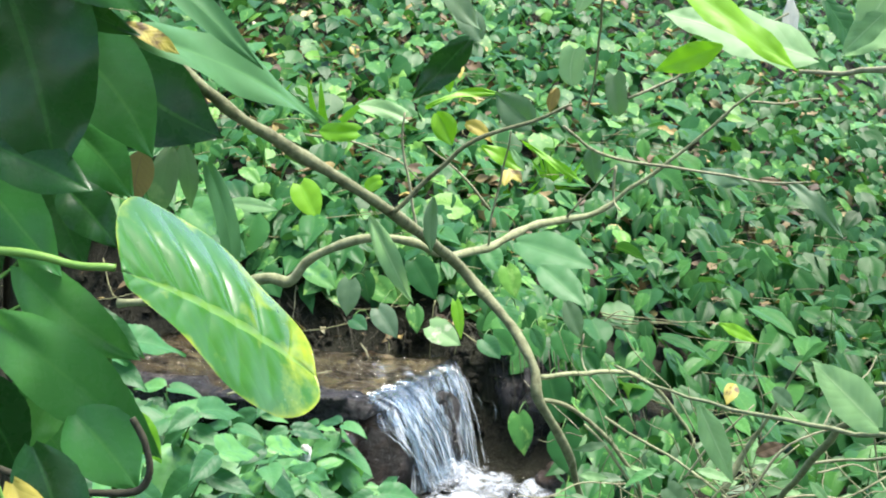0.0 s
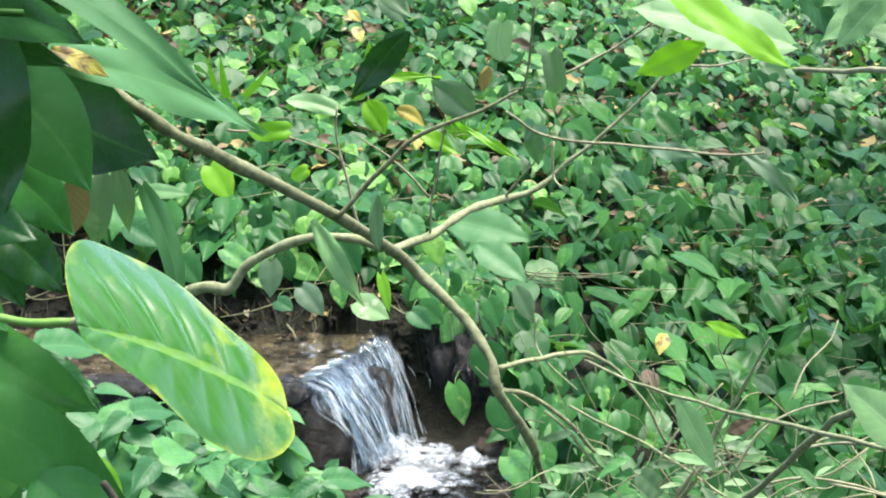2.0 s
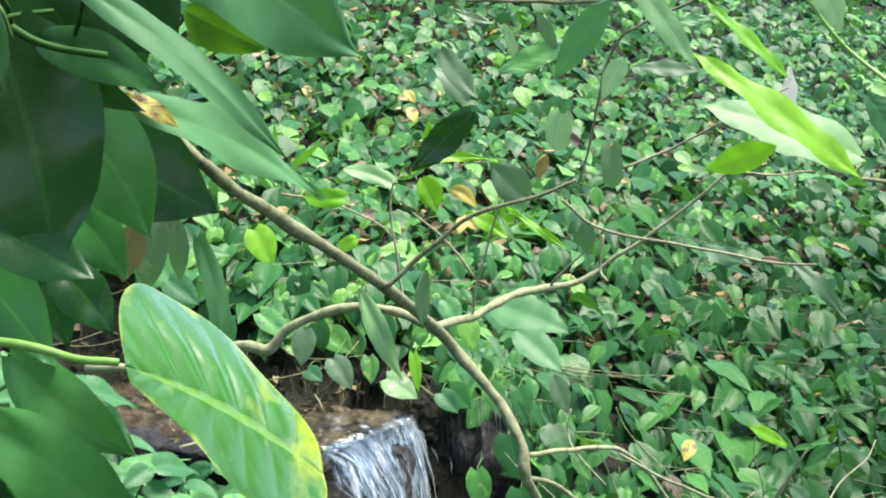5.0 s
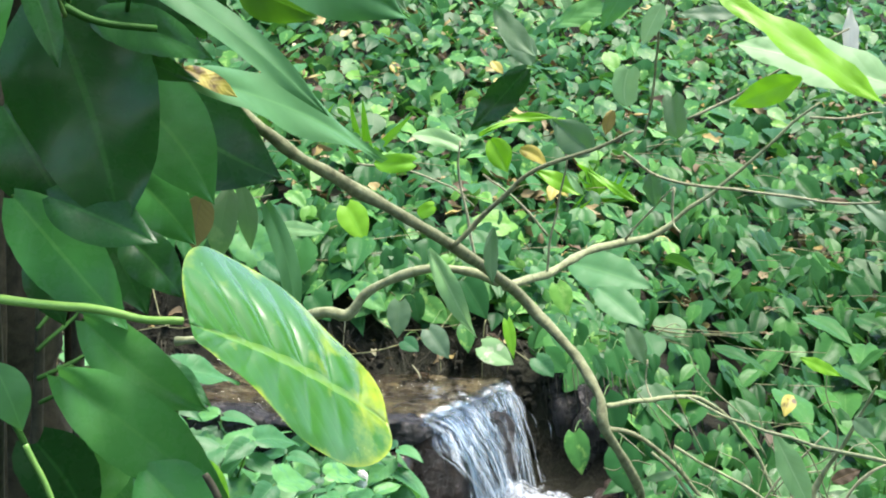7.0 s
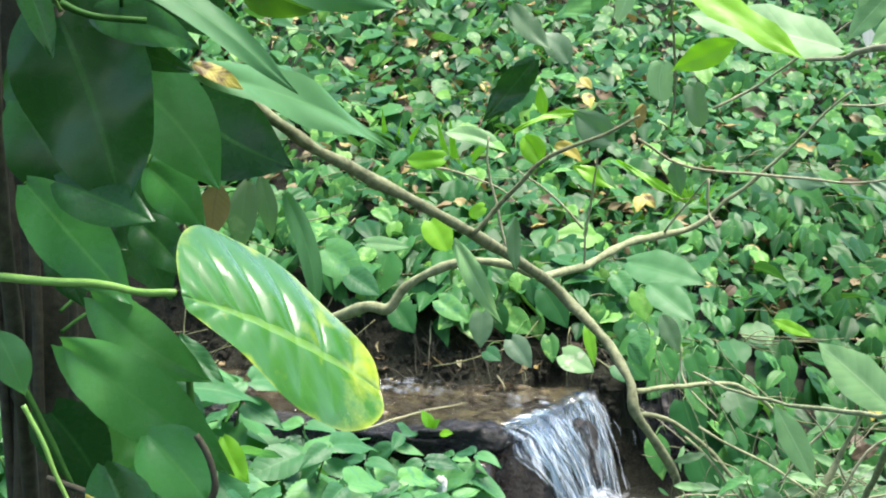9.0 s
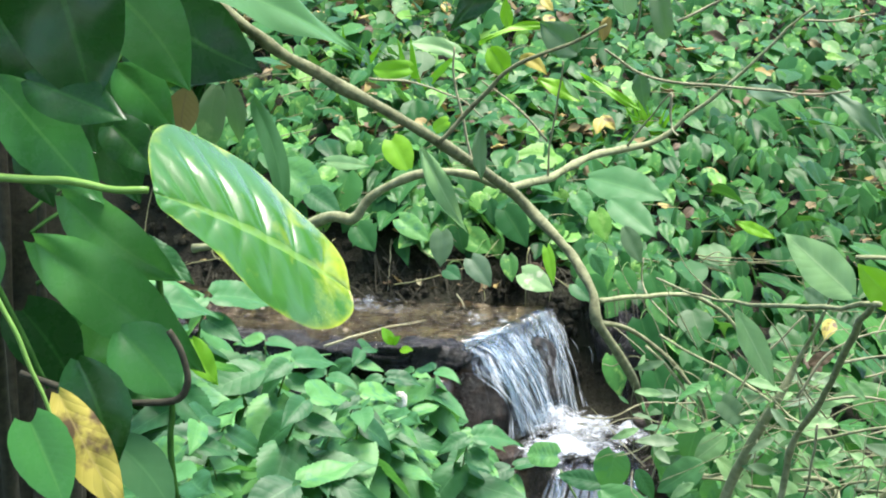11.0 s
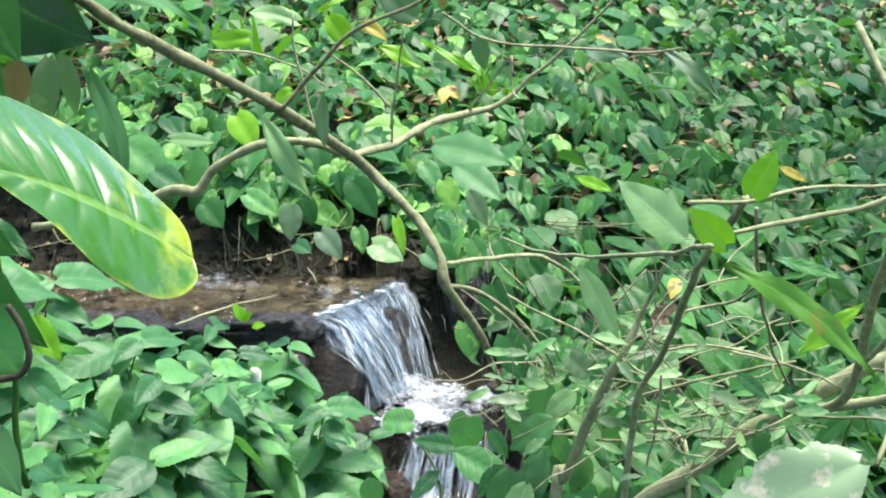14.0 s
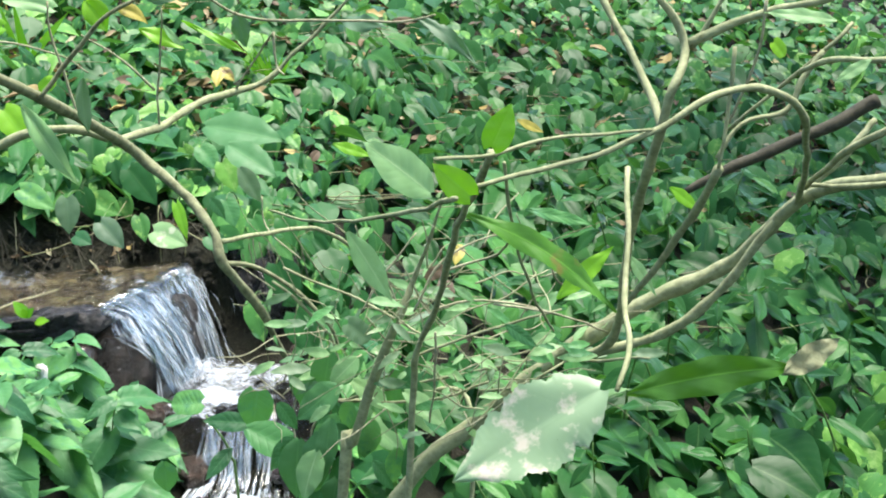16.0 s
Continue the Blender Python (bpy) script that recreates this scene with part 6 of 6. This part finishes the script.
# ---------------------------------------------------------------- the bare shrub at the right
def build_shrub():
    s = thing("bare_shrub", (0.5, 2.4, float(ground_z(0.5, 2.4))), "half-bare shrub of tangled grey twigs and thick leaning stems", "shrub")
    g = lambda x, y: float(ground_z(x, y)) - 0.02  # noqa: E731
    tube("stem", s, [(1.030, 1.600, 1.767), (0.928, 1.750, 1.714), (0.877, 1.900, 1.662), (0.814, 2.040, 1.537), (0.697, 2.100, 1.471), (0.561, 2.150, 1.376), (0.446, 2.200, 1.270), (0.294, 2.250, 1.111), (0.12, 2.3, 0.7), (0.2, 2.35, g(0.2, 2.35))],
         [0.008, 0.009, 0.011, 0.012, 0.0125, 0.013, 0.014, 0.015], BARK_PALE, 7, 10, 0.3)
    tube("stem", s, [(0.987, 1.900, 1.770), (0.933, 1.900, 1.716), (0.853, 1.950, 1.619), (0.785, 2.000, 1.507), (0.711, 2.050, 1.430), (0.592, 2.120, 1.384)], [0.005, 0.0065, 0.0075, 0.009], BARK_PALE, 7, 9, 0.3)
    tube("stem", s, [(1.184, 2.400, 1.719), (1.124, 2.400, 1.690), (1.003, 2.400, 1.644), (0.922, 2.400, 1.618), (0.836, 2.400, 1.577)], [0.011, 0.012, 0.01, 0.006], BARK_DARK, 6, 9, 0.3)
    tube("stem", s, [(0.591, 1.660, 2.012), (0.647, 1.660, 1.922), (0.618, 1.620, 1.861), (0.611, 1.700, 1.764), (0.617, 1.850, 1.641), (0.636, 2.050, 1.440), (0.601, 2.120, 1.383)], [0.005, 0.0065, 0.0065, 0.0075], BARK_PALE, 7, 8, 0.3)
    tube("stem", s, [(0.562, 1.800, 1.990), (0.594, 1.750, 1.915), (0.611, 1.700, 1.857), (0.612, 1.640, 1.817)], [0.004, 0.005, 0.005], BARK_PALE, 6, 8, 0.3)
    tube("stem", s, [(0.901, 1.500, 1.996), (0.837, 1.550, 1.979), (0.777, 1.600, 1.963), (0.709, 1.640, 1.945), (0.653, 1.660, 1.919)], [0.004, 0.005, 0.006], BARK_PALE, 6, 8, 0.3)
    tube("stem", s, [(0.328, 1.200, 1.849), (0.410, 1.250, 1.853), (0.476, 1.280, 1.863), (0.528, 1.290, 1.880), (0.592, 1.300, 1.906), (0.660, 1.350, 1.898), (0.715, 1.420, 1.855), (0.812, 1.700, 1.738), (0.869, 1.900, 1.659)], [0.002, 0.0032, 0.004, 0.0045, 0.0045], BARK_PALE, 7, 8, 0.25)
    tube("stem", s, [(0.393, 2.100, 1.682), (0.367, 2.150, 1.593), (0.339, 2.200, 1.509), (0.311, 2.200, 1.444), (0.274, 2.250, 1.349), (0.226, 2.300, 1.199), (0.199, 2.320, 1.088), (0.06, 2.36, g(0.06, 2.36))], [0.0014, 0.003, 0.0055, 0.0075, 0.009, 0.01, 0.011], BARK_PALE, 6, 9, 0.35)
    tube("stem", s, [(0.362, 1.300, 1.863), (0.353, 1.600, 1.723), (0.346, 1.900, 1.539), (0.322, 2.050, 1.416), (0.312, 2.150, 1.211), (0.16, 2.25, g(0.16, 2.25))], [0.004, 0.0045, 0.0055, 0.006], BARK_PALE, 7, 8, 0.3)

    def side_twig(pts, r):
        tube("twig", s, pts, [r, r * 0.95, r * 0.75], BARK_PALE if r > 0.0021 else TWIG, 5, 6, 0.2)

    side_twig([(0.461, 1.150, 1.866), (0.450, 1.100, 1.827), (0.435, 1.050, 1.781), (0.426, 1.000, 1.758), (0.405, 0.950, 1.731)], 0.0028)
    side_twig([(0.294, 1.200, 1.877), (0.352, 1.220, 1.876), (0.433, 1.260, 1.880), (0.522, 1.290, 1.877)], 0.0022)
    side_twig([(0.303, 1.100, 1.860), (0.259, 1.400, 1.786), (0.182, 1.800, 1.700), (0.121, 2.000, 1.678)], 0.0024)
    side_twig([(0.385, 1.400, 1.834), (0.407, 1.500, 1.737), (0.434, 1.600, 1.649), (0.487, 1.750, 1.542)], 0.0022)
    side_twig([(0.204, 2.600, 1.174), (0.311, 2.400, 1.258), (0.454, 2.250, 1.329), (0.552, 2.150, 1.377)], 0.003)
    side_twig([(0.322, 2.050, 1.425), (0.425, 2.000, 1.470), (0.535, 1.950, 1.512)], 0.0024)
    side_twig([(0.212, 2.500, 1.205), (0.362, 2.300, 1.265), (0.466, 2.200, 1.328)], 0.003)
    side_twig([(0.127, 2.300, 1.515), (0.218, 2.300, 1.470), (0.289, 2.250, 1.441), (0.336, 2.100, 1.445)], 0.0026)
    side_twig([(0.103, 2.500, 1.444), (0.180, 2.500, 1.364), (0.211, 2.500, 1.287), (0.190, 2.500, 1.179)], 0.003)
    side_twig([(0.430, 1.900, 1.542), (0.510, 1.900, 1.520), (0.612, 2.000, 1.457)], 0.002)
    side_twig([(0.341, 1.900, 1.539), (0.430, 1.900, 1.546), (0.526, 1.900, 1.515)], 0.002)
    side_twig([(0.357, 1.800, 1.622), (0.411, 1.750, 1.647), (0.406, 1.500, 1.730)], 0.002)
    side_twig([(0.321, 2.000, 1.511), (0.370, 2.000, 1.586), (0.462, 2.000, 1.618)], 0.002)
    side_twig([(0.349, 1.950, 1.490), (0.349, 2.000, 1.413), (0.344, 2.100, 1.296)], 0.002)
    side_twig([(0.186, 2.500, 1.202), (0.151, 2.500, 1.138), (0.204, 2.500, 1.056)], 0.002)
    side_twig([(0.130, 2.600, 1.204), (0.120, 2.600, 1.125), (0.141, 2.600, 1.019)], 0.002)
    side_twig([(0.690, 1.600, 1.920), (0.684, 1.600, 1.854), (0.672, 1.600, 1.773)], 0.003)
    side_twig([(0.672, 1.600, 1.773), (0.666, 1.700, 1.696), (0.647, 1.800, 1.612), (0.616, 1.900, 1.521)], 0.006)
    side_twig([(0.837, 1.700, 1.895), (0.809, 1.700, 1.861), (0.788, 1.700, 1.826), (0.730, 1.700, 1.808), (0.694, 1.700, 1.767)], 0.004)
    side_twig([(0.840, 1.500, 1.905), (0.788, 1.550, 1.903), (0.773, 1.600, 1.883)], 0.004)
    side_twig([(0.886, 1.600, 1.809), (0.856, 1.700, 1.758), (0.849, 1.800, 1.701)], 0.005)
    side_twig([(0.932, 1.700, 1.721), (0.892, 1.750, 1.709), (0.856, 1.800, 1.704)], 0.004)
    side_twig([(0.872, 1.700, 1.928), (0.837, 1.700, 1.895), (0.739, 1.800, 1.784)], 0.003)
    side_twig([(0.660, 1.660, 1.915), (0.691, 1.650, 1.968), (0.711, 1.650, 2.007)], 0.003)
    side_twig([(0.730, 1.600, 1.971), (0.718, 1.620, 1.883), (0.700, 1.650, 1.818)], 0.002)
    side_twig([(0.561, 2.100, 1.383), (0.612, 2.000, 1.412), (0.652, 1.900, 1.442)], 0.0025)
    side_twig([(0.438, 2.200, 1.310), (0.498, 2.100, 1.350), (0.579, 2.100, 1.391)], 0.0025)
    side_twig([(0.250, 2.200, 1.458), (0.299, 2.200, 1.530), (0.346, 2.200, 1.583)], 0.0018)
    side_twig([(0.091, 2.600, 1.584), (0.097, 2.600, 1.525), (0.156, 2.500, 1.482)], 0.0015)

    def hang(base, tip, mat, kind, ratio, face, shape):
        leaf_at("leaf", s, base, tip, mat, kind, ratio, face, 14, 10, **{"fold": 0.2, "droop": 0.06, **shape})

    leaf_at("leaf", s, (0.386, 0.920, 1.745), (0.270, 0.900, 1.690), WORN, "ovate", 0.55, (-0.1, -0.85, 0.5), 110, 16, "large pale leaf with eaten edges and bleached spots", fold=0.12, droop=0.05, ragged=0.16, waves=1.4, wave=0.025)
    hang((0.417, 0.970, 1.722), (0.572, 1.000, 1.721), STRAP, "lance", 0.2, (0, -0.9, 0.1), {"bend": 0.03})
    hang((0.307, 1.060, 1.855), (0.426, 1.040, 1.769), STRAP, "lance", 0.15, (0.2, -0.8, 0.4), {"bend": 0.07, "droop": 0.02})
    hang((0.341, 1.150, 1.894), (0.360, 1.150, 1.931), LIME, "heart", 0.66, (0, -0.9, 0), {})
    hang((0.283, 1.120, 1.863), (0.229, 1.120, 1.912), PALE, "ovate", 0.5, (0, -0.8, 0.5), {})
    hang((0.317, 1.120, 1.858), (0.286, 1.120, 1.888), LIME, "heart", 0.62, (0, -0.9, 0), {})
    hang((0.453, 1.500, 1.654), (0.520, 1.500, 1.712), LIME, "lance", 0.26, (0, -0.8, 0.5), {})
    hang((0.420, 1.500, 1.761), (0.501, 1.500, 1.739), HERB, "lance", 0.18, (0, -0.8, 0.5), {})
    hang((0.418, 1.500, 1.812), (0.417, 1.500, 1.775), PALE, "ovate", 0.55, (0, -0.9, 0.2), {})
    hang((0.553, 1.000, 1.718), (0.611, 1.020, 1.738), BARK, "lance", 0.34, (0, -0.9, 0.2), {"wave": 0.04})
    hang((0.211, 1.600, 1.833), (0.257, 1.600, 1.816), LIME, "lance", 0.3, (0, -0.8, 0.5), {})
    hang((0.371, 1.200, 1.909), (0.396, 1.200, 1.896), YELLOW, "lance", 0.3, (0, -0.8, 0.4), {})
    hang((0.229, 1.900, 1.660), (0.287, 1.900, 1.555), PALE, "lance", 0.3, (0, -0.8, 0.5), {})
    hang((0.357, 2.200, 1.507), (0.397, 2.200, 1.528), DEAD, "ovate", 0.5, (0, -0.8, 0.5), {})
    hang((0.227, 2.200, 1.441), (0.262, 2.200, 1.410), GREY, "shield", 0.8, (0, -0.8, 0.5), {})
    hang((0.624, 1.900, 1.599), (0.666, 1.900, 1.535), PALE, "lance", 0.25, (0, -0.8, 0.5), {})
    hang((0.636, 1.700, 1.734), (0.676, 1.700, 1.701), LIME, "lance", 0.35, (0, -0.8, 0.5), {})
    hang((0.308, 1.800, 1.713), (0.337, 1.800, 1.692), GREY, "ovate", 0.6, (0, -0.8, 0.5), {})
    hang((0.364, 1.800, 1.598), (0.393, 1.800, 1.573), PALE, "lance", 0.35, (0, -0.8, 0.5), {})
    hang((0.431, 1.800, 1.539), (0.476, 1.800, 1.504), HERB, "lance", 0.35, (0, -0.8, 0.5), {})
    hang((0.780, 1.500, 1.952), (0.697, 1.500, 1.968), PALE, "lance", 0.22, (0, -0.8, 0.6), {})
    hang((0.819, 1.500, 1.906), (0.776, 1.500, 1.883), PALE, "lance", 0.3, (0, -0.8, 0.6), {})
    hang((0.738, 1.600, 1.921), (0.753, 1.600, 1.904), LIME, "shield", 0.9, (0, -0.8, 0.6), {})
    rnd = random.Random(77)
    for k in range(95):
        a = Vector((0.084, 2.500, 1.296)).lerp(Vector((0.551, 1.950, 1.476)), rnd.random()) + Vector((0, rnd.uniform(-0.1, 0.25), rnd.uniform(-0.13, 0.12)))
        way = Vector((rnd.uniform(-0.8, 0.8), rnd.uniform(-0.4, 0.4), rnd.uniform(-0.7, 1.0))).normalized() * rnd.uniform(0.08, 0.22)
        bow = Vector((rnd.uniform(-1, 1), 0, rnd.uniform(-1, 1))) * 0.02
        w = rnd.uniform(0.0008, 0.0017)
        tube("twig", s, [a, a + way * 0.4 + bow * 0.5, a + way * 0.75 - bow * 0.3, a + way], [w, w * 0.8, w * 0.5], rnd.choice((BARK_PALE, TWIG, BARK)), 4, 5, 0.2)
    for k in range(170):
        base = Vector((0.12, 2.3, 1.38)).lerp(Vector((0.586, 2.000, 1.423)), rnd.random())
        base += Vector((rnd.uniform(-0.1, 0.1), rnd.uniform(-0.1, 0.25), rnd.uniform(-0.12, 0.1)))
        a, p = rnd.uniform(-3.1, 3.1), rnd.uniform(-0.7, 0.5)
        tip = base + rnd.uniform(0.03, 0.075) * Vector((math.cos(a) * math.cos(p), math.sin(a) * math.cos(p) * 0.4, math.sin(p)))
        leaf_at("leaf", s, base, tip, rnd.choice((GREY, PALE, PALE, HERB)), "lance", rnd.uniform(0.24, 0.42), (rnd.uniform(-0.5, 0.5), -0.7, 0.6), 12, 4, fold=0.5, droop=0.2, turn=rnd.uniform(-0.8, 0.8), ragged=0.14)
    for k in range(46):
        base = Vector((0.12, 2.5, 1.12)).lerp(Vector((0.3, 2.4, 1.36)), rnd.random()) + Vector((rnd.uniform(-0.05, 0.12), rnd.uniform(-0.15, 0.15), rnd.uniform(-0.12, 0.08)))
        a = rnd.uniform(-2.6, -0.5)
        tip = base + rnd.uniform(0.06, 0.12) * Vector((math.cos(a), rnd.uniform(-0.3, 0.1), math.sin(a)))
        leaf_at("leaf", s, base, tip, rnd.choice((PALE, SAGE, HERB, HERB)), "ovate", rnd.uniform(0.4, 0.65), (rnd.uniform(-0.3, 0.3), -0.6, 0.75), 10, 6, fold=0.3, droop=0.15, turn=rnd.uniform(-0.4, 0.4), ragged=0.06)


build_shrub()


# ---------------------------------------------------------------- small things on the slope
def build_slope_details():
    rnd = random.Random(61)
    for k, (spot, count, tall) in enumerate(((((0.032, 7.200, 1.462)), 9, 0.2), (((-1.086, 7.000, 1.409)), 5, 0.26), (((-0.155, 7.000, 1.476)), 6, 0.16), (((-1.403, 7.000, 1.550)), 5, 0.22))):
        x, y = spot[0], spot[1]
        z = float(ground_z(x, y))
        tuft = thing("grass_tuft", (x, y, z), "small tuft of bright green grass blades in the ground cover", "grass", "grass tufts")
        for b in range(count):
            a = rnd.uniform(-0.9, 0.9)
            base = Vector((x + rnd.uniform(-0.03, 0.03), y + rnd.uniform(-0.03, 0.03), z))
            tip = base + Vector((math.sin(a), -0.3, math.cos(a))) * tall * rnd.uniform(0.8, 1.3)
            leaf_at("blade", tuft, base, tip, LIME, "lance", rnd.uniform(0.07, 0.12), (0.1, -0.9, 0.3), 8, 2, fold=0.4, droop=0.15)
    for k, (spot, size, mat) in enumerate((((-0.539, 7.900, 1.783), 0.12, YELLOW), ((-0.591, 8.100, 1.858), 0.1, YELLOW), ((-1.138, 8.200, 1.648), 0.1, YELLOW), ((0.750, 5.500, 0.774), 0.1, YELLOW),
                                           ((0.653, 5.300, 0.691), 0.11, DEAD), ((-1.206, 6.600, 1.155), 0.1, DEAD), ((-1.478, 6.000, 1.082), 0.1, DEAD), ((-0.192, 6.900, 1.364), 0.1, YELLOW),
                                           ((-0.194, 6.800, 1.364), 0.1, YELLOW), ((0.234, 6.500, 1.007), 0.08, DEAD))):
        x, y = spot[0], spot[1]
        z = max(float(ground_z(x, y)) + 0.1, spot[2])
        leaf = thing("fallen_leaf", (x, y, z - 0.02), "yellowing fallen leaf caught on the ground cover" if mat is YELLOW else "dry brown fallen leaf caught on the ground cover", "leaf", "fallen leaves")
        a = rnd.uniform(-1.0, 1.0) + DOWN
        tip = Vector((x, y, z)) + size * Vector((math.cos(a) * 0.8, math.sin(a) * 0.8, -0.5))
        leaf_at("blade", leaf, (x, y, z), tip, mat, "ovate", 0.6, (0.2, -0.7, 0.6), 8, 6, fold=0.4, droop=0.2, turn=0.3)


build_slope_details()


# ---------------------------------------------------------------- the wood around, behind and above
def build_surroundings():
    rng = np.random.default_rng(71)
    n = 26000
    x, y = rng.uniform(-11, 11, n), rng.uniform(-8, 15, n)
    gap, side = stream_gap(x, y)
    seen = (x > -0.56 * y - 0.2) & (x < 0.52 * y + 0.4) & (y > 2.2)
    keep = ~seen & (gap > 0.1) & (np.hypot(x + 0.1, y) > 0.5)
    x, y = x[keep], y[keep]
    me = scatter_mesh("undergrowth", np.stack([x, y, ground_z(x, y) + rng.uniform(0.02, 0.12, len(x))], 1), HEARTS_FAR, rng, 0.13, 0.22, 0.5, 1.5, DOWN)
    me.materials.append(POTHOS)
    tagged(new("undergrowth", me), "low green leafy undergrowth covering the wood's floor", "ground cover", kind="stuff")
    rnd = random.Random(14)
    # unseen trees, added to close the wood around and to throw shade
    tree = thing("tree", (0, 0, 0), "added tall slim tree out of view, its loose green crown giving shade", "tree", "trees around the stream")
    tube("trunk", tree, [(0, 0, -0.3), (0.04, 0.02, 1.5), (-0.03, 0.05, 3.2), (0.05, 0, 5.0), (0.02, 0.02, 6.4)], [0.16, 0.12, 0.1, 0.07, 0.03], BARK_DARK, 6, 10, 0.2)
    tips = []
    for k in range(9):
        a, z = k * 2.4, 3.6 + 0.3 * k
        out = rnd.uniform(0.8, 1.4) * (1.25 - 0.07 * k)
        pts = [(0, 0, z), (out * 0.5 * math.cos(a), out * 0.5 * math.sin(a), z + 0.35), (out * math.cos(a + 0.2), out * math.sin(a + 0.2), z + 0.5)]
        tube("limb", tree, pts, [0.04, 0.025, 0.008], BARK_DARK, 5, 7, 0.2)
        tips += [Vector(pts[1]), Vector(pts[2])]
    spots = np.array([rnd.choice(tips)[:] for k in range(2900)]) + rng.normal(0, 0.34, (2900, 3))
    part("crown", scatter_mesh("crown", spots, [leaf_arrays("lance", 0.45, 4, 2, 0.3, 0.2)], rng, 0.14, 0.26, 0.5, 3.0, DOWN), HERB, tree)
    far = thing("far_tree_trunk", (-0.01, 11.85, float(ground_z(-0.01, 11.85)) - 0.1), "thick dark tree trunk high on the shaded slope, hung with ivy", "tree")
    z = far.location.z
    tube("trunk", far, [(0, 11.85, z), (0, 11.85, z + 0.45), (-0.02, 11.87, z + 1.1), (0.03, 11.9, z + 3.0), (0.01, 11.95, z + 6.0)], [0.36, 0.27, 0.24, 0.21, 0.17], BARK_DARK, 6, 16, 0.3)
    ivy = []
    for a, h in zip(rng.uniform(-1.6, 1.6, 420), 3.4 * rng.random(420) ** 1.4):
        out = 0.26 + 0.14 * math.exp(-3 * h) + rng.uniform(0, 0.05)
        ivy.append((out * math.sin(a), 11.86 - out * math.cos(a), z + 0.1 + h))
    part("ivy", scatter_mesh("ivy", np.array(ivy) - np.array(far.location), HEARTS_FAR, rng, 0.11, 0.19, 0.9, 0.6, DOWN), LONG_LEAF_SHADE, far, "climbing leaves on the trunk")
    # all stand out of view; the first is put there to shade the slope
    for k, (x, y, turn, size) in enumerate(((4.05, 7.4, 0, 1.0), (5.6, 6.6, 100, 1.1), (4.4, 1.2, 200, 1.0), (2.6, -3.2, 60, 1.1), (-1.2, -4.6, 150, 1.2), (-4.3, -1.5, 300, 1.0), (-5.6, 2.6, 20, 1.1), (6.8, -2.0, 250, 1.2), (-7.2, 6.5, 90, 1.1))):
        m = pose(x, y, float(ground_z(x, y)), 0, 0, turn) @ Matrix.Scale(size, 4)
        if k == 0:
            tree.matrix_world = m
        else:
            copy_thing(tree, m)


build_surroundings()
